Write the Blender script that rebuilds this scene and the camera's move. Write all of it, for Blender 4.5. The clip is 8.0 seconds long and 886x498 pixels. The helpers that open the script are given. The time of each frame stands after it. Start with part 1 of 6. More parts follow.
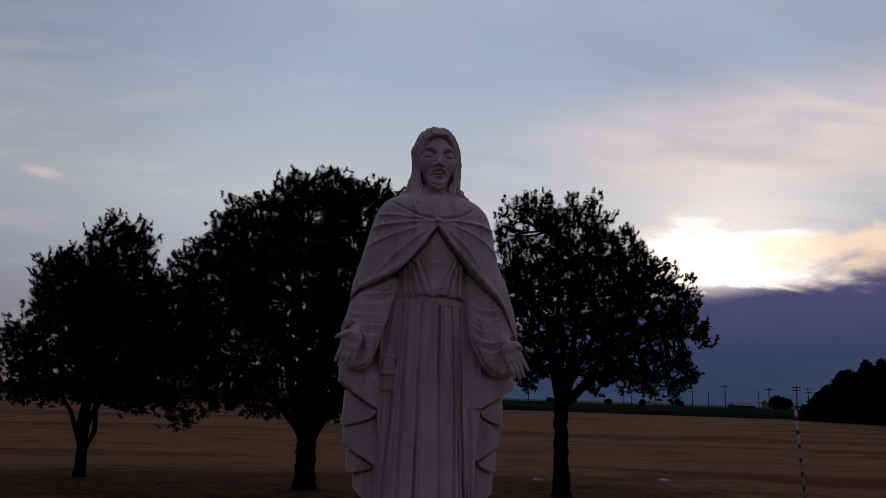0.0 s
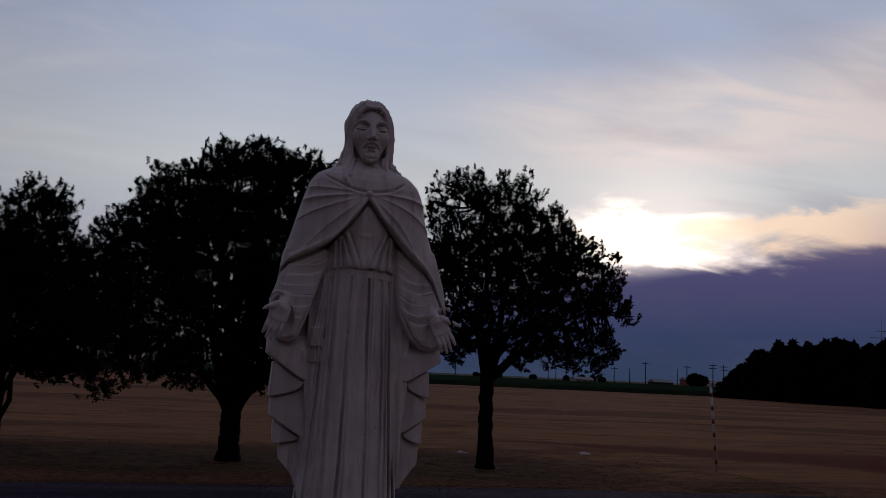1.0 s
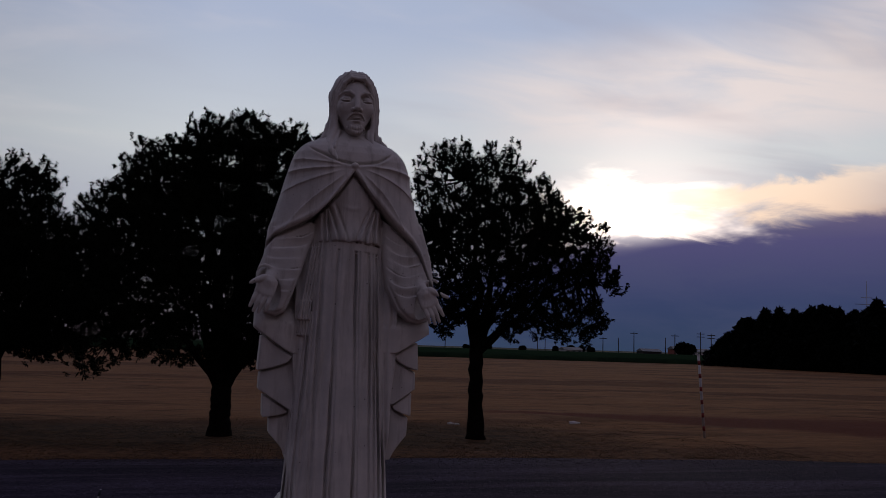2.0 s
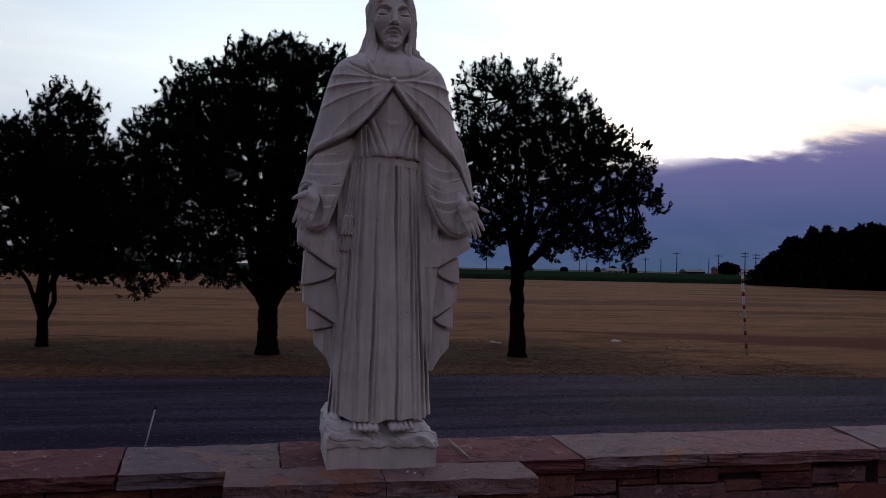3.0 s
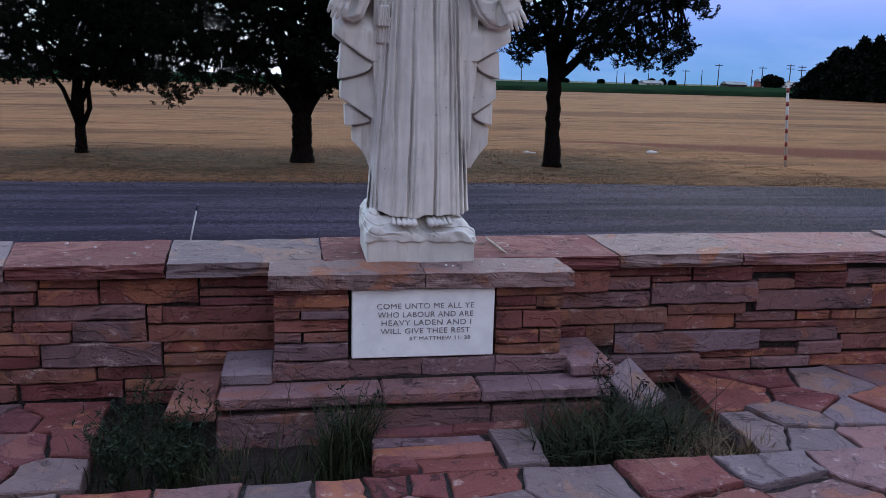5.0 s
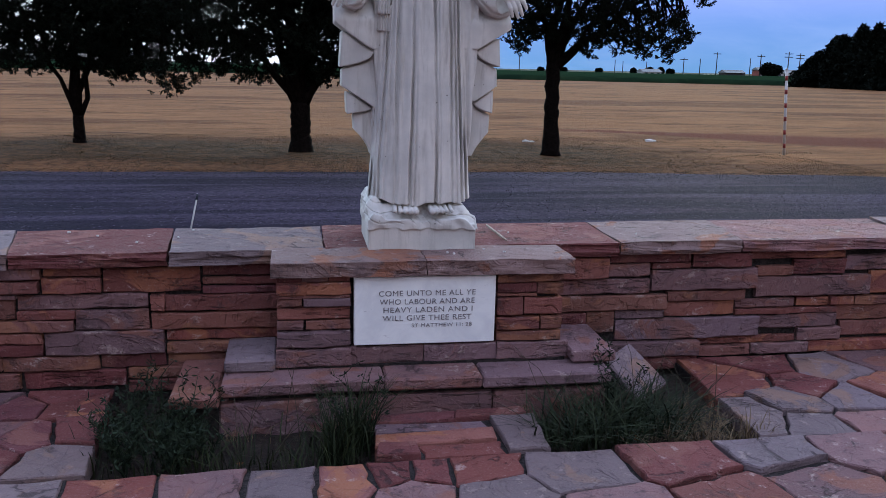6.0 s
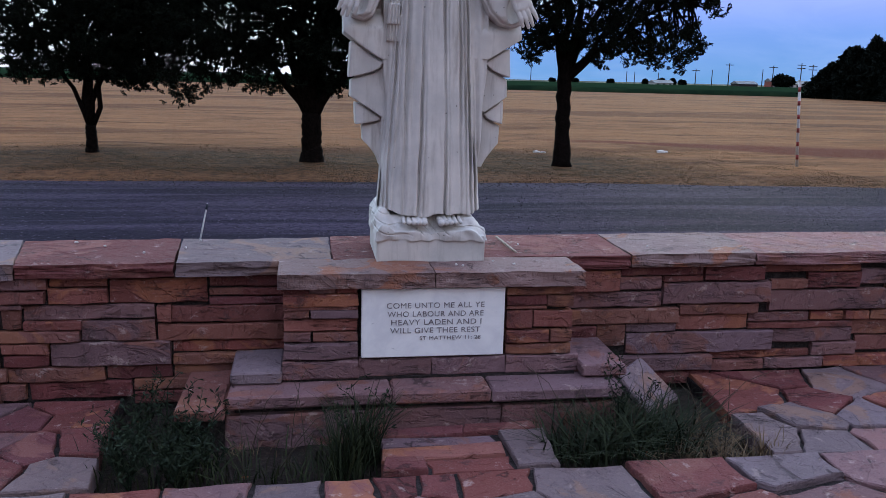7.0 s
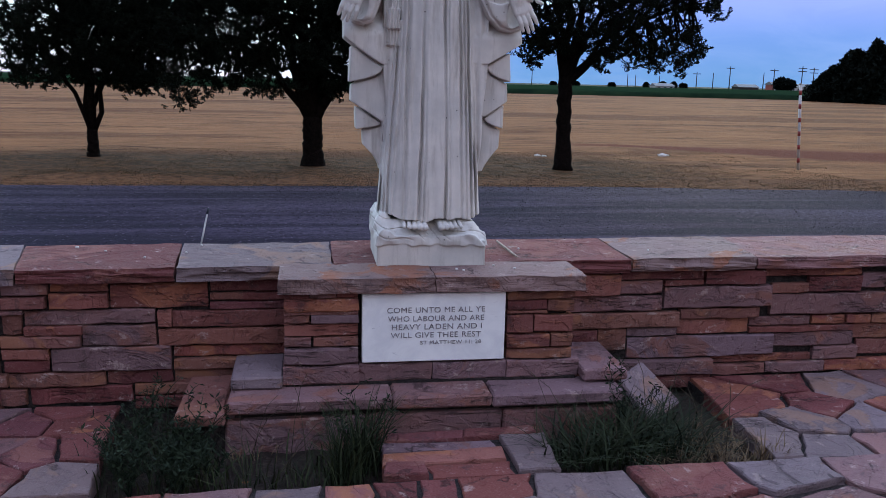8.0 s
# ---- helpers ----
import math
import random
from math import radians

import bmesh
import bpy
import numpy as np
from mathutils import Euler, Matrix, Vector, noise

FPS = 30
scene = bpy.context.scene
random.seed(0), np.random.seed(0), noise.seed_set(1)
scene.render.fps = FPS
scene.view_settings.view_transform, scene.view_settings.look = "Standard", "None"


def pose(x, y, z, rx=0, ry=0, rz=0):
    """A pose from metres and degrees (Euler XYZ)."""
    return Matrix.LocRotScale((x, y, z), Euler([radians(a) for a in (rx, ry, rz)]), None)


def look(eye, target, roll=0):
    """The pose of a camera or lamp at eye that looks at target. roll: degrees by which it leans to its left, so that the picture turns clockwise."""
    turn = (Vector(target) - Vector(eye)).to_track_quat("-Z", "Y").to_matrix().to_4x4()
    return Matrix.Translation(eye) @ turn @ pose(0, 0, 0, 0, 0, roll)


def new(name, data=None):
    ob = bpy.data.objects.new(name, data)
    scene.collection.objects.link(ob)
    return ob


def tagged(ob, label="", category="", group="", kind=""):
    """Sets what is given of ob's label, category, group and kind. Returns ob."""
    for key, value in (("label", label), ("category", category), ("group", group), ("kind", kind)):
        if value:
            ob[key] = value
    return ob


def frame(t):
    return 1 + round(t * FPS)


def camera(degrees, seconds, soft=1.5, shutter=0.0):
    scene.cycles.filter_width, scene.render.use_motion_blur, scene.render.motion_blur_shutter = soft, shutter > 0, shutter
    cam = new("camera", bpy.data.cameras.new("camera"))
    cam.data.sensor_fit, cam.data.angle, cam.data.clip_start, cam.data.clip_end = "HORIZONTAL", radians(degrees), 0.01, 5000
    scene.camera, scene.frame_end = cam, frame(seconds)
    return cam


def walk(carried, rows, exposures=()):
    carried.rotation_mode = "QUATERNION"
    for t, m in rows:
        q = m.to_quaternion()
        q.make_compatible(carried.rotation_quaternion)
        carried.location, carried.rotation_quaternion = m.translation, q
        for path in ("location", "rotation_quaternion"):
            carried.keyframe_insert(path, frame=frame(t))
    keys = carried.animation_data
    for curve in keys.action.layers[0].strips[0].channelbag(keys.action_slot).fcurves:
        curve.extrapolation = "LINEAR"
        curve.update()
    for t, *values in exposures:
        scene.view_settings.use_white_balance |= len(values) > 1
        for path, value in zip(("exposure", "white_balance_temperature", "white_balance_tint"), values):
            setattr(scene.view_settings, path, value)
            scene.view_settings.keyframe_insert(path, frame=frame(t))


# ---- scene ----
cam = camera(55.3, 8.0, 0.5)
PATH = [
    (0, (-0.497, -3.441, 1.629), (-0.203, -1.493, 1.971), 1.9),
    (0.5, (-0.504, -3.465, 1.628), (-0.109, -1.532, 1.957), 2.4),
    (1, (-0.502, -3.468, 1.625), (-0.043, -1.542, 1.914), 2.6),
    (2.3, (-0.491, -3.453, 1.614), (-0.004, -1.523, 1.81), 1.6),
    (2.5, (-0.493, -3.456, 1.606), (-0.028, -1.518, 1.771), 1.4),
    (3, (-0.492, -3.47, 1.582), (-0.089, -1.511, 1.624), 1.2),
    (3.5, (-0.493, -3.452, 1.557), (-0.109, -1.492, 1.456), 1.3),
    (4, (-0.494, -3.437, 1.535), (-0.137, -1.482, 1.318), 1.4),
    (4.5, (-0.5, -3.431, 1.516), (-0.17, -1.488, 1.175), 1.4),
    (6, (-0.527, -3.453, 1.498), (-0.193, -1.527, 1.077), 1.3),
    (6.5, (-0.511, -3.418, 1.499), (-0.196, -1.481, 1.113), 1.3),
    (7, (-0.512, -3.416, 1.497), (-0.203, -1.481, 1.099), 1.4),
    (7.5, (-0.512, -3.415, 1.498), (-0.205, -1.478, 1.106), 1.2),
    (8, (-0.508, -3.415, 1.501), (-0.202, -1.477, 1.111), 1.3),
]
EXPOSURES = [(0, -3.65, 6550, 19), (1.0, -3.65, 6550, 19), (2.3, -3.3, 6500, 18), (2.5, -3.08, 6500, 17), (3.0, -2.65, 6400, 13), (3.5, -1.5, 6400, 12), (4.0, -1.0, 6150, 2), (4.5, -0.75, 5870, -6), (6.0, -0.68, 5800, -6), (8.0, -0.68, 5800, -6)]
walk(cam, [(t, look(eye, target, roll)) for t, eye, target, roll in PATH], EXPOSURES)
SKY_A, BEHIND = 7.2, 0.275

# ---- world and sun ----
SUN_AZ, SUN_EL = radians(28.0), radians(8.8)
sun_dir = Vector((math.sin(SUN_AZ) * math.cos(SUN_EL), math.cos(SUN_AZ) * math.cos(SUN_EL), math.sin(SUN_EL)))


class Nodes:
    """A short hand for node trees."""

    def __init__(self, tree):
        self.t = tree
        tree.nodes.clear()

    def add(self, kind, **values):
        n = self.t.nodes.new(kind)
        for key, value in values.items():
            if key == "inputs":
                for k, v in value.items():
                    self.put(n.inputs[k], v)
            else:
                setattr(n, key, value)
        return n

    def put(self, socket, v):
        if isinstance(v, bpy.types.NodeSocket):
            self.t.links.new(v, socket)
        else:
            socket.default_value = v

    def math(self, op, a, b=0.0, c=0.0, clamp=False):
        n = self.add("ShaderNodeMath", operation=op, use_clamp=clamp)
        for i, v in enumerate((a, b, c)):
            self.put(n.inputs[i], v)
        return n.outputs[0]

    def step(self, v, lo, hi, a=0.0, b=1.0):
        n = self.add("ShaderNodeMapRange", interpolation_type="SMOOTHSTEP")
        for i, x in enumerate((v, lo, hi, a, b)):
            self.put(n.inputs[i], x)
        return n.outputs[0]

    def mix(self, f, a, b, blend="MIX"):
        n = self.add("ShaderNodeMix", data_type="RGBA", blend_type=blend)
        self.put(n.inputs[0], f)
        self.put(n.inputs[6], a if isinstance(a, bpy.types.NodeSocket) else (*a, 1))
        self.put(n.inputs[7], b if isinstance(b, bpy.types.NodeSocket) else (*b, 1))
        return n.outputs[2]

    def ramp(self, f, stops):
        n = self.add("ShaderNodeValToRGB")
        e = n.color_ramp.elements
        while len(e) < len(stops):
            e.new(0.5)
        for el, (p, c) in zip(e, stops):
            el.position, el.color = p, (*c, 1)
        self.put(n.inputs[0], f)
        return n.outputs[0]

    def noise(self, vec, scale, detail=4.0, rough=0.55, distortion=0.0):
        n = self.add("ShaderNodeTexNoise")
        self.put(n.inputs["Vector"], vec)
        for k, v in (("Scale", scale), ("Detail", detail), ("Roughness", rough), ("Distortion", distortion)):
            self.put(n.inputs[k], v)
        return n.outputs[0]

    def mapped(self, vec, scale=(1, 1, 1), loc=(0, 0, 0), rot=(0, 0, 0)):
        n = self.add("ShaderNodeMapping")
        self.put(n.inputs[0], vec)
        n.inputs[1].default_value, n.inputs[2].default_value, n.inputs[3].default_value = loc, rot, scale
        return n.outputs[0]


world = bpy.data.worlds.new("dusk_sky")
scene.world = world
world.use_nodes = True
W = Nodes(world.node_tree)
ray = W.add("ShaderNodeTexCoord").outputs["Generated"]
sep = W.add("ShaderNodeSeparateXYZ", inputs={0: ray}).outputs
elev = W.math("MULTIPLY", W.math("ARCSINE", sep[2]), 57.2958)
azim = W.math("MULTIPLY", W.math("ARCTAN2", sep[0], sep[1]), 57.2958)
high = W.math("MAXIMUM", sep[2], 0.0)
clear = W.ramp(high, [(0.0, (0.36, 0.30, 0.36)), (0.05, (0.46, 0.44, 0.50)), (0.13, (0.70, 0.78, 0.87)), (0.22, (0.88, 0.99, 1.0)), (0.36, (0.60, 0.74, 0.95)), (1.0, (0.42, 0.53, 0.76))])
clear = W.mix(1.0, clear, W.mix(W.step(azim, -24.0, 2.0), (0.70, 0.71, 0.74), (1.07, 1.08, 1.08)), "MULTIPLY")
clear = W.mix(1.0, clear, (SKY_A * 1.02, SKY_A, SKY_A * 0.99), "MULTIPLY")
nishita = W.add("ShaderNodeTexSky", sky_type="NISHITA", sun_disc=False, sun_elevation=SUN_EL, sun_rotation=SUN_AZ).outputs[0]
# thin high cloud, seen on a flat layer overhead
inv = W.math("DIVIDE", 1.0, W.math("ADD", high, 0.12))
flat = W.add("ShaderNodeCombineXYZ", inputs={0: W.math("MULTIPLY", sep[0], inv), 1: W.math("MULTIPLY", sep[1], inv)}).outputs[0]
veil = W.noise(W.mapped(flat, (0.8, 1.3, 1), (3.1, 0.4, 0), (0, 0, 0.35)), 1.1, 7, 0.58, 0.6)
wisp = W.noise(W.mapped(flat, (1.1, 2.4, 1), (7.3, 2.0, 0), (0, 0, 0.6)), 1.6, 8, 0.55, 0.8)
# a broad bright sheet of cloud above the sun
sheet = W.math("MULTIPLY", W.step(azim, 8.0, 24.0), W.step(elev, 12.5, 15.5))
sheet = W.math("MULTIPLY", sheet, W.step(W.math("SUBTRACT", elev, W.math("MULTIPLY", W.math("SUBTRACT", azim, 12.0), 0.10)), 20.5, 16.5))
cloud = W.step(W.math("ADD", W.math("MULTIPLY", veil, 0.6), W.math("MULTIPLY", wisp, 0.4)), 0.46, 0.68)
cloud = W.math("ADD", W.math("MULTIPLY", cloud, 0.22), W.math("MULTIPLY", sheet, W.step(wisp, 0.25, 0.62, 0.25, 0.9)), clamp=True)
puff = W.math("ADD", W.math("POWER", W.math("DIVIDE", W.math("ADD", azim, 17.6), 1.5), 2.0), W.math("POWER", W.math("DIVIDE", W.math("SUBTRACT", W.math("ADD", elev, W.math("MULTIPLY", azim, 0.08)), 11.4), 0.45), 2.0))
cloud = W.math("MAXIMUM", cloud, W.math("MULTIPLY", W.step(W.math("ADD", puff, W.math("MULTIPLY", wisp, 1.5)), 1.9, 0.5), 0.6))
sky = W.mix(cloud, clear, (SKY_A * 1.25, SKY_A * 1.17, SKY_A * 1.10))
grey = W.step(W.noise(W.mapped(flat, (0.7, 1.5, 1), (1.7, 5.5, 0), (0, 0, 0.4)), 1.5, 4, 0.5, 0.3), 0.46, 0.70)
grey = W.math("MULTIPLY", grey, W.step(azim, 5.0, 22.0, 0.10, 0.42))
sky = W.mix(grey, sky, (SKY_A * 0.55, SKY_A * 0.56, SKY_A * 0.66))
# glow round the hidden sun
away = W.add("ShaderNodeVectorMath", operation="DOT_PRODUCT", inputs={0: ray, 1: tuple(sun_dir)}).outputs["Value"]
halo = W.math("POWER", W.math("MAXIMUM", away, 0.0), 190.0)
sky = W.mix(1.0, sky, W.mix(halo, (0, 0, 0), (SKY_A * 0.75, SKY_A * 0.60, SKY_A * 0.46)), "ADD")
ragged = W.noise(W.mapped(ray, (9, 9, 30)), 1.0, 6, 0.6, 0.5)
rag = W.math("MULTIPLY", W.math("SUBTRACT", ragged, 0.5), 4.5)
drift = W.math("MULTIPLY", W.math("SUBTRACT", W.noise(W.mapped(ray, (5, 5, 14), (4, 1, 2)), 1.0, 5, 0.6), 0.5), 14.0)
low = W.math("ADD", elev, rag)
gap = W.math("MULTIPLY", W.step(low, 11.9, 10.3), W.step(low, 6.6, 8.0))
gap_core = W.math("MULTIPLY", gap, W.math("MULTIPLY", W.step(W.math("ADD", azim, drift), 20.0, 25.0), W.step(W.math("ADD", azim, drift), 36.0, 30.0)))
gap_arm = W.math("MULTIPLY", W.math("MULTIPLY", W.step(low, 11.4, 10.6), W.step(low, 8.2, 9.6)), W.math("MULTIPLY", W.step(azim, 26.0, 30.0), W.step(azim, 48.0, 37.0)))
# the slate-blue bank of rain cloud under the sun
edge = W.math("ADD", W.math("MULTIPLY", W.math("SUBTRACT", azim, 27.0), 0.16), 7.6)
bank = W.step(W.math("ADD", elev, W.math("MULTIPLY", W.math("SUBTRACT", W.noise(W.mapped(ray, (4.5, 4.5, 15)), 1.0, 3, 0.5, 0.2), 0.5), 3.0)), W.math("ADD", edge, 1.3), W.math("SUBTRACT", edge, 1.5))
bank = W.math("MULTIPLY", bank, W.math("MULTIPLY", W.step(azim, -10.0, 14.0), W.step(azim, 110.0, 70.0)))
bank_col = W.ramp(W.math("DIVIDE", elev, 9.0, clamp=True), [(0.0, (0.34, 0.60, 1.15)), (0.35, (0.42, 0.62, 1.4)), (0.8, (0.90, 0.86, 1.95)), (1.0, (1.6, 1.35, 2.3))])
bank_col = W.mix(W.step(ragged, 0.35, 0.7, 0.0, 0.25), bank_col, (0.8, 0.92, 1.7))
sky = W.mix(bank, sky, bank_col)
sky = W.mix(gap_core, sky, (SKY_A * 4.2, SKY_A * 3.7, SKY_A * 3.0))
sky = W.mix(W.math("MULTIPLY", gap_arm, 0.75), sky, (SKY_A * 1.9, SKY_A * 1.45, SKY_A * 0.98))
# the clear sky shows a little through the cloud; away from the sun the sky is dimmer
thin = W.mix(W.math("MULTIPLY", W.math("SUBTRACT", 1.0, bank), 0.08), W.mix(1.0, sky, (10, 10, 10), "MULTIPLY"), nishita)
dusk = W.step(sep[1], 0.15, 0.80, W.math("MULTIPLY", W.step(sep[2], 0.0, 0.8, 0.25, 1.9), BEHIND), 1.0)
thin = W.mix(W.step(sep[1], 0.75, 0.2), thin, W.mix(1.0, thin, (1.13, 0.925, 1.03), "MULTIPLY"))
fore = W.add("ShaderNodeBackground", inputs={0: thin, 1: W.math("MULTIPLY", dusk, 0.1)})
W.add("ShaderNodeOutputWorld", inputs={0: fore.outputs[0]})

sun = new("sun", bpy.data.lights.new("sun", "SUN"))
sun.data.energy, sun.data.angle, sun.data.color = 0.8, radians(12), (1.0, 0.82, 0.62)
sun.matrix_world = look(sun_dir * 50, (0, 0, 0))

# ---- materials ----
def material(name, build, bump=None):
    m = bpy.data.materials.new(name)
    m.use_nodes = True
    n = Nodes(m.node_tree)
    shader = n.add("ShaderNodeBsdfPrincipled")
    n.add("ShaderNodeOutputMaterial", inputs={0: shader.outputs[0]})
    n.place = n.add("ShaderNodeTexCoord").outputs["Object"]
    n.pick = n.add("ShaderNodeObjectInfo").outputs["Random"]
    n.shader = shader
    n.shader.inputs["Roughness"].default_value = 0.85
    n.shader.inputs["Specular IOR Level"].default_value = 0.25
    build(n)
    return m


def relief(n, height, strength, distance):
    b = n.add("ShaderNodeBump", inputs={"Strength": strength, "Distance": distance, "Height": height})
    n.put(n.shader.inputs["Normal"], b.outputs[0])


def shifted(n):
    """The object's own place, moved by a chance amount for each piece."""
    off = n.math("MULTIPLY", n.pick, 37.0)
    v = n.add("ShaderNodeCombineXYZ", inputs={0: off, 1: off, 2: off}).outputs[0]
    return n.add("ShaderNodeVectorMath", operation="ADD", inputs={0: n.place, 1: v}).outputs[0]


def sandstone(name, tones, vein, rough=0.8, k=0.62):
    k *= 1.38
    tones, vein = [[k * v * f for v, f in zip(c, (0.975, 0.975, 1.07))] for c in tones], [k * v for v in vein]

    def build(n):
        v = shifted(n)
        broad = n.noise(v, 3.4, 5, 0.62, 0.7)
        bands = n.noise(n.mapped(v, (1.0, 1.0, 1.6), rot=(0.3, 0.8, 0.4)), 2.6, 6, 0.6, 1.5)
        chips = n.noise(n.mapped(v, (1, 1, 1.5)), 13.0, 8, 0.72, 0.3)
        pits = n.noise(v, 34.0, 5, 0.7)
        grain = n.noise(v, 130.0, 3, 0.7)
        other = n.math("FRACT", n.math("MULTIPLY", n.pick, 17.3))
        base = n.ramp(n.pick, [(i / (len(tones) - 1), c) for i, c in enumerate(tones)])
        base = n.mix(n.step(other, 0.0, 1.0, 0.0, 0.60), base, [0.50 * c for c in tones[1]])
        col = n.mix(n.step(bands, 0.53, 0.60, 0, 0.75), base, vein)
        col = n.mix(n.step(broad, 0.42, 0.68, 0.0, 0.6), col, [0.60 * c for c in tones[0]])
        # bedding planes: thin, level, broken lines
        lines = n.noise(n.mapped(v, (1.2, 1.2, 16.0), rot=(0.04, 0.05, 0)), 1.6, 5, 0.6, 0.5)
        crack = n.math("MULTIPLY", n.step(n.math("ABSOLUTE", n.math("SUBTRACT", lines, 0.5)), 0.016, 0.004), n.step(broad, 0.50, 0.60))
        col = n.mix(n.math("MULTIPLY", crack, 0.6), col, (0.016, 0.012, 0.012))
        # lichen, soot and bruised spots
        col = n.mix(n.step(n.noise(v, 8.0, 8, 0.75), 0.54, 0.68, 0, 0.65), col, (0.045, 0.034, 0.036))
        col = n.mix(n.step(chips, 0.58, 0.66, 0, 0.55), col, [k * q for q in (0.46, 0.36, 0.33)])
        col = n.mix(n.step(pits, 0.62, 0.72, 0, 0.5), col, (0.030, 0.022, 0.022))
        col = n.mix(n.step(grain, 0.5, 0.8, 0.0, 0.22), col, (0.42, 0.33, 0.29))
        n.put(n.shader.inputs["Base Color"], col)
        n.put(n.shader.inputs["Roughness"], n.step(broad, 0.3, 0.7, rough + 0.1, rough - 0.1))
        n.shader.inputs["Specular IOR Level"].default_value = 0.12
        h = n.math("ADD", chips, n.math("ADD", n.math("MULTIPLY", n.step(bands, 0.51, 0.55), 0.30), n.math("ADD", n.math("MULTIPLY", grain, 0.10), n.math("MULTIPLY", pits, 0.22))))
        h = n.math("SUBTRACT", n.math("ADD", h, n.math("MULTIPLY", n.step(n.noise(v, 5.0, 4, 0.6, 0.8), 0.50, 0.53), 0.35)), n.math("MULTIPLY", crack, 0.4))
        relief(n, h, 0.9, 0.017)
    return material(name, build)


M_RED = sandstone("red_sandstone", [(0.26, 0.088, 0.066), (0.21, 0.075, 0.062), (0.29, 0.125, 0.090), (0.23, 0.10, 0.085)], (0.33, 0.14, 0.075), k=0.70)
M_GREY = sandstone("mauve_sandstone", [(0.25, 0.160, 0.160), (0.27, 0.145, 0.125), (0.21, 0.150, 0.160), (0.26, 0.125, 0.105)], (0.24, 0.105, 0.075), k=0.66)
M_ORANGE = sandstone("rust_sandstone", [(0.26, 0.110, 0.078), (0.27, 0.130, 0.092), (0.22, 0.098, 0.078), (0.25, 0.120, 0.098)], (0.31, 0.145, 0.085))
M_PALE = sandstone("pale_sandstone", [(0.31, 0.235, 0.225), (0.34, 0.255, 0.235), (0.28, 0.22, 0.225), (0.33, 0.235, 0.205)], (0.36, 0.22, 0.16), k=0.50)
M_CREAM = sandstone("cream_sandstone", [(0.36, 0.255, 0.225), (0.33, 0.225, 0.190), (0.35, 0.235, 0.20)], (0.30, 0.115, 0.055), k=0.60)
M_DARK = sandstone("maroon_sandstone", [(0.19, 0.062, 0.058), (0.21, 0.074, 0.064), (0.16, 0.062, 0.064), (0.22, 0.078, 0.060)], (0.24, 0.11, 0.09))
STONE = {"r": M_RED, "g": M_GREY, "o": M_ORANGE, "p": M_PALE, "d": M_DARK, "c": M_CREAM}


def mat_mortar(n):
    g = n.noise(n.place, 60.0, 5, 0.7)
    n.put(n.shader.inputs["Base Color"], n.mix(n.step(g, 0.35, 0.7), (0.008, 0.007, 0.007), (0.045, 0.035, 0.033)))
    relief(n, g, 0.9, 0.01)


M_MORTAR = material("old_mortar", mat_mortar)


def mat_statue(n):
    v = n.place
    streak = n.noise(n.mapped(v, (14, 14, 1.6)), 1.6, 6, 0.65, 0.3)
    blot = n.noise(v, 5.0, 5, 0.6)
    fine = n.noise(v, 130.0, 4, 0.7)
    col = n.mix(n.step(blot, 0.3, 0.7), (0.62, 0.60, 0.555), (0.47, 0.465, 0.44))
    col = n.mix(n.step(streak, 0.48, 0.70, 0.0, 0.7), col, (0.33, 0.31, 0.275))
    spots = n.add("ShaderNodeTexVoronoi", inputs={"Vector": v, "Scale": 26.0}).outputs["Distance"]
    col = n.mix(n.math("MULTIPLY", n.step(spots, 0.10, 0.05), n.step(blot, 0.52, 0.6)), col, (0.08, 0.07, 0.065))
    n.put(n.shader.inputs["Base Color"], col)
    n.shader.inputs["Roughness"].default_value = 0.7
    relief(n, n.math("ADD", n.math("MULTIPLY", fine, 0.5), n.noise(v, 30.0, 5, 0.7)), 0.25, 0.005)


M_STATUE = material("weathered_white_concrete", mat_statue)


def mat_marble(n):
    v = n.place
    cloudy = n.noise(v, 7.0, 7, 0.65, 1.0)
    vein = n.noise(n.mapped(v, (6, 6, 22)), 1.4, 6, 0.7, 1.5)
    col = n.mix(n.step(cloudy, 0.35, 0.7), (0.79, 0.81, 0.80), (0.68, 0.70, 0.71))
    col = n.mix(n.step(vein, 0.64, 0.74, 0, 0.6), col, (0.38, 0.39, 0.43))
    n.put(n.shader.inputs["Base Color"], col)
    n.shader.inputs["Roughness"].default_value = 0.45
    relief(n, n.noise(v, 80, 4), 0.12, 0.002)


M_MARBLE = material("white_marble", mat_marble)


def mat_ink(n):
    g = n.noise(n.place, 120.0, 3)
    n.put(n.shader.inputs["Base Color"], n.mix(n.step(g, 0.35, 0.7), (0.11, 0.10, 0.11), (0.30, 0.29, 0.30)))


M_INK = material("dark_engraving", mat_ink)


def mat_soil(n):
    g = n.noise(n.place, 45.0, 6, 0.7)
    n.put(n.shader.inputs["Base Color"], n.ramp(g, [(0.3, (0.012, 0.009, 0.008)), (0.55, (0.030, 0.021, 0.016)), (0.75, (0.10, 0.072, 0.054))]))
    relief(n, g, 1.0, 0.03)


M_SOIL = material("dry_soil", mat_soil)


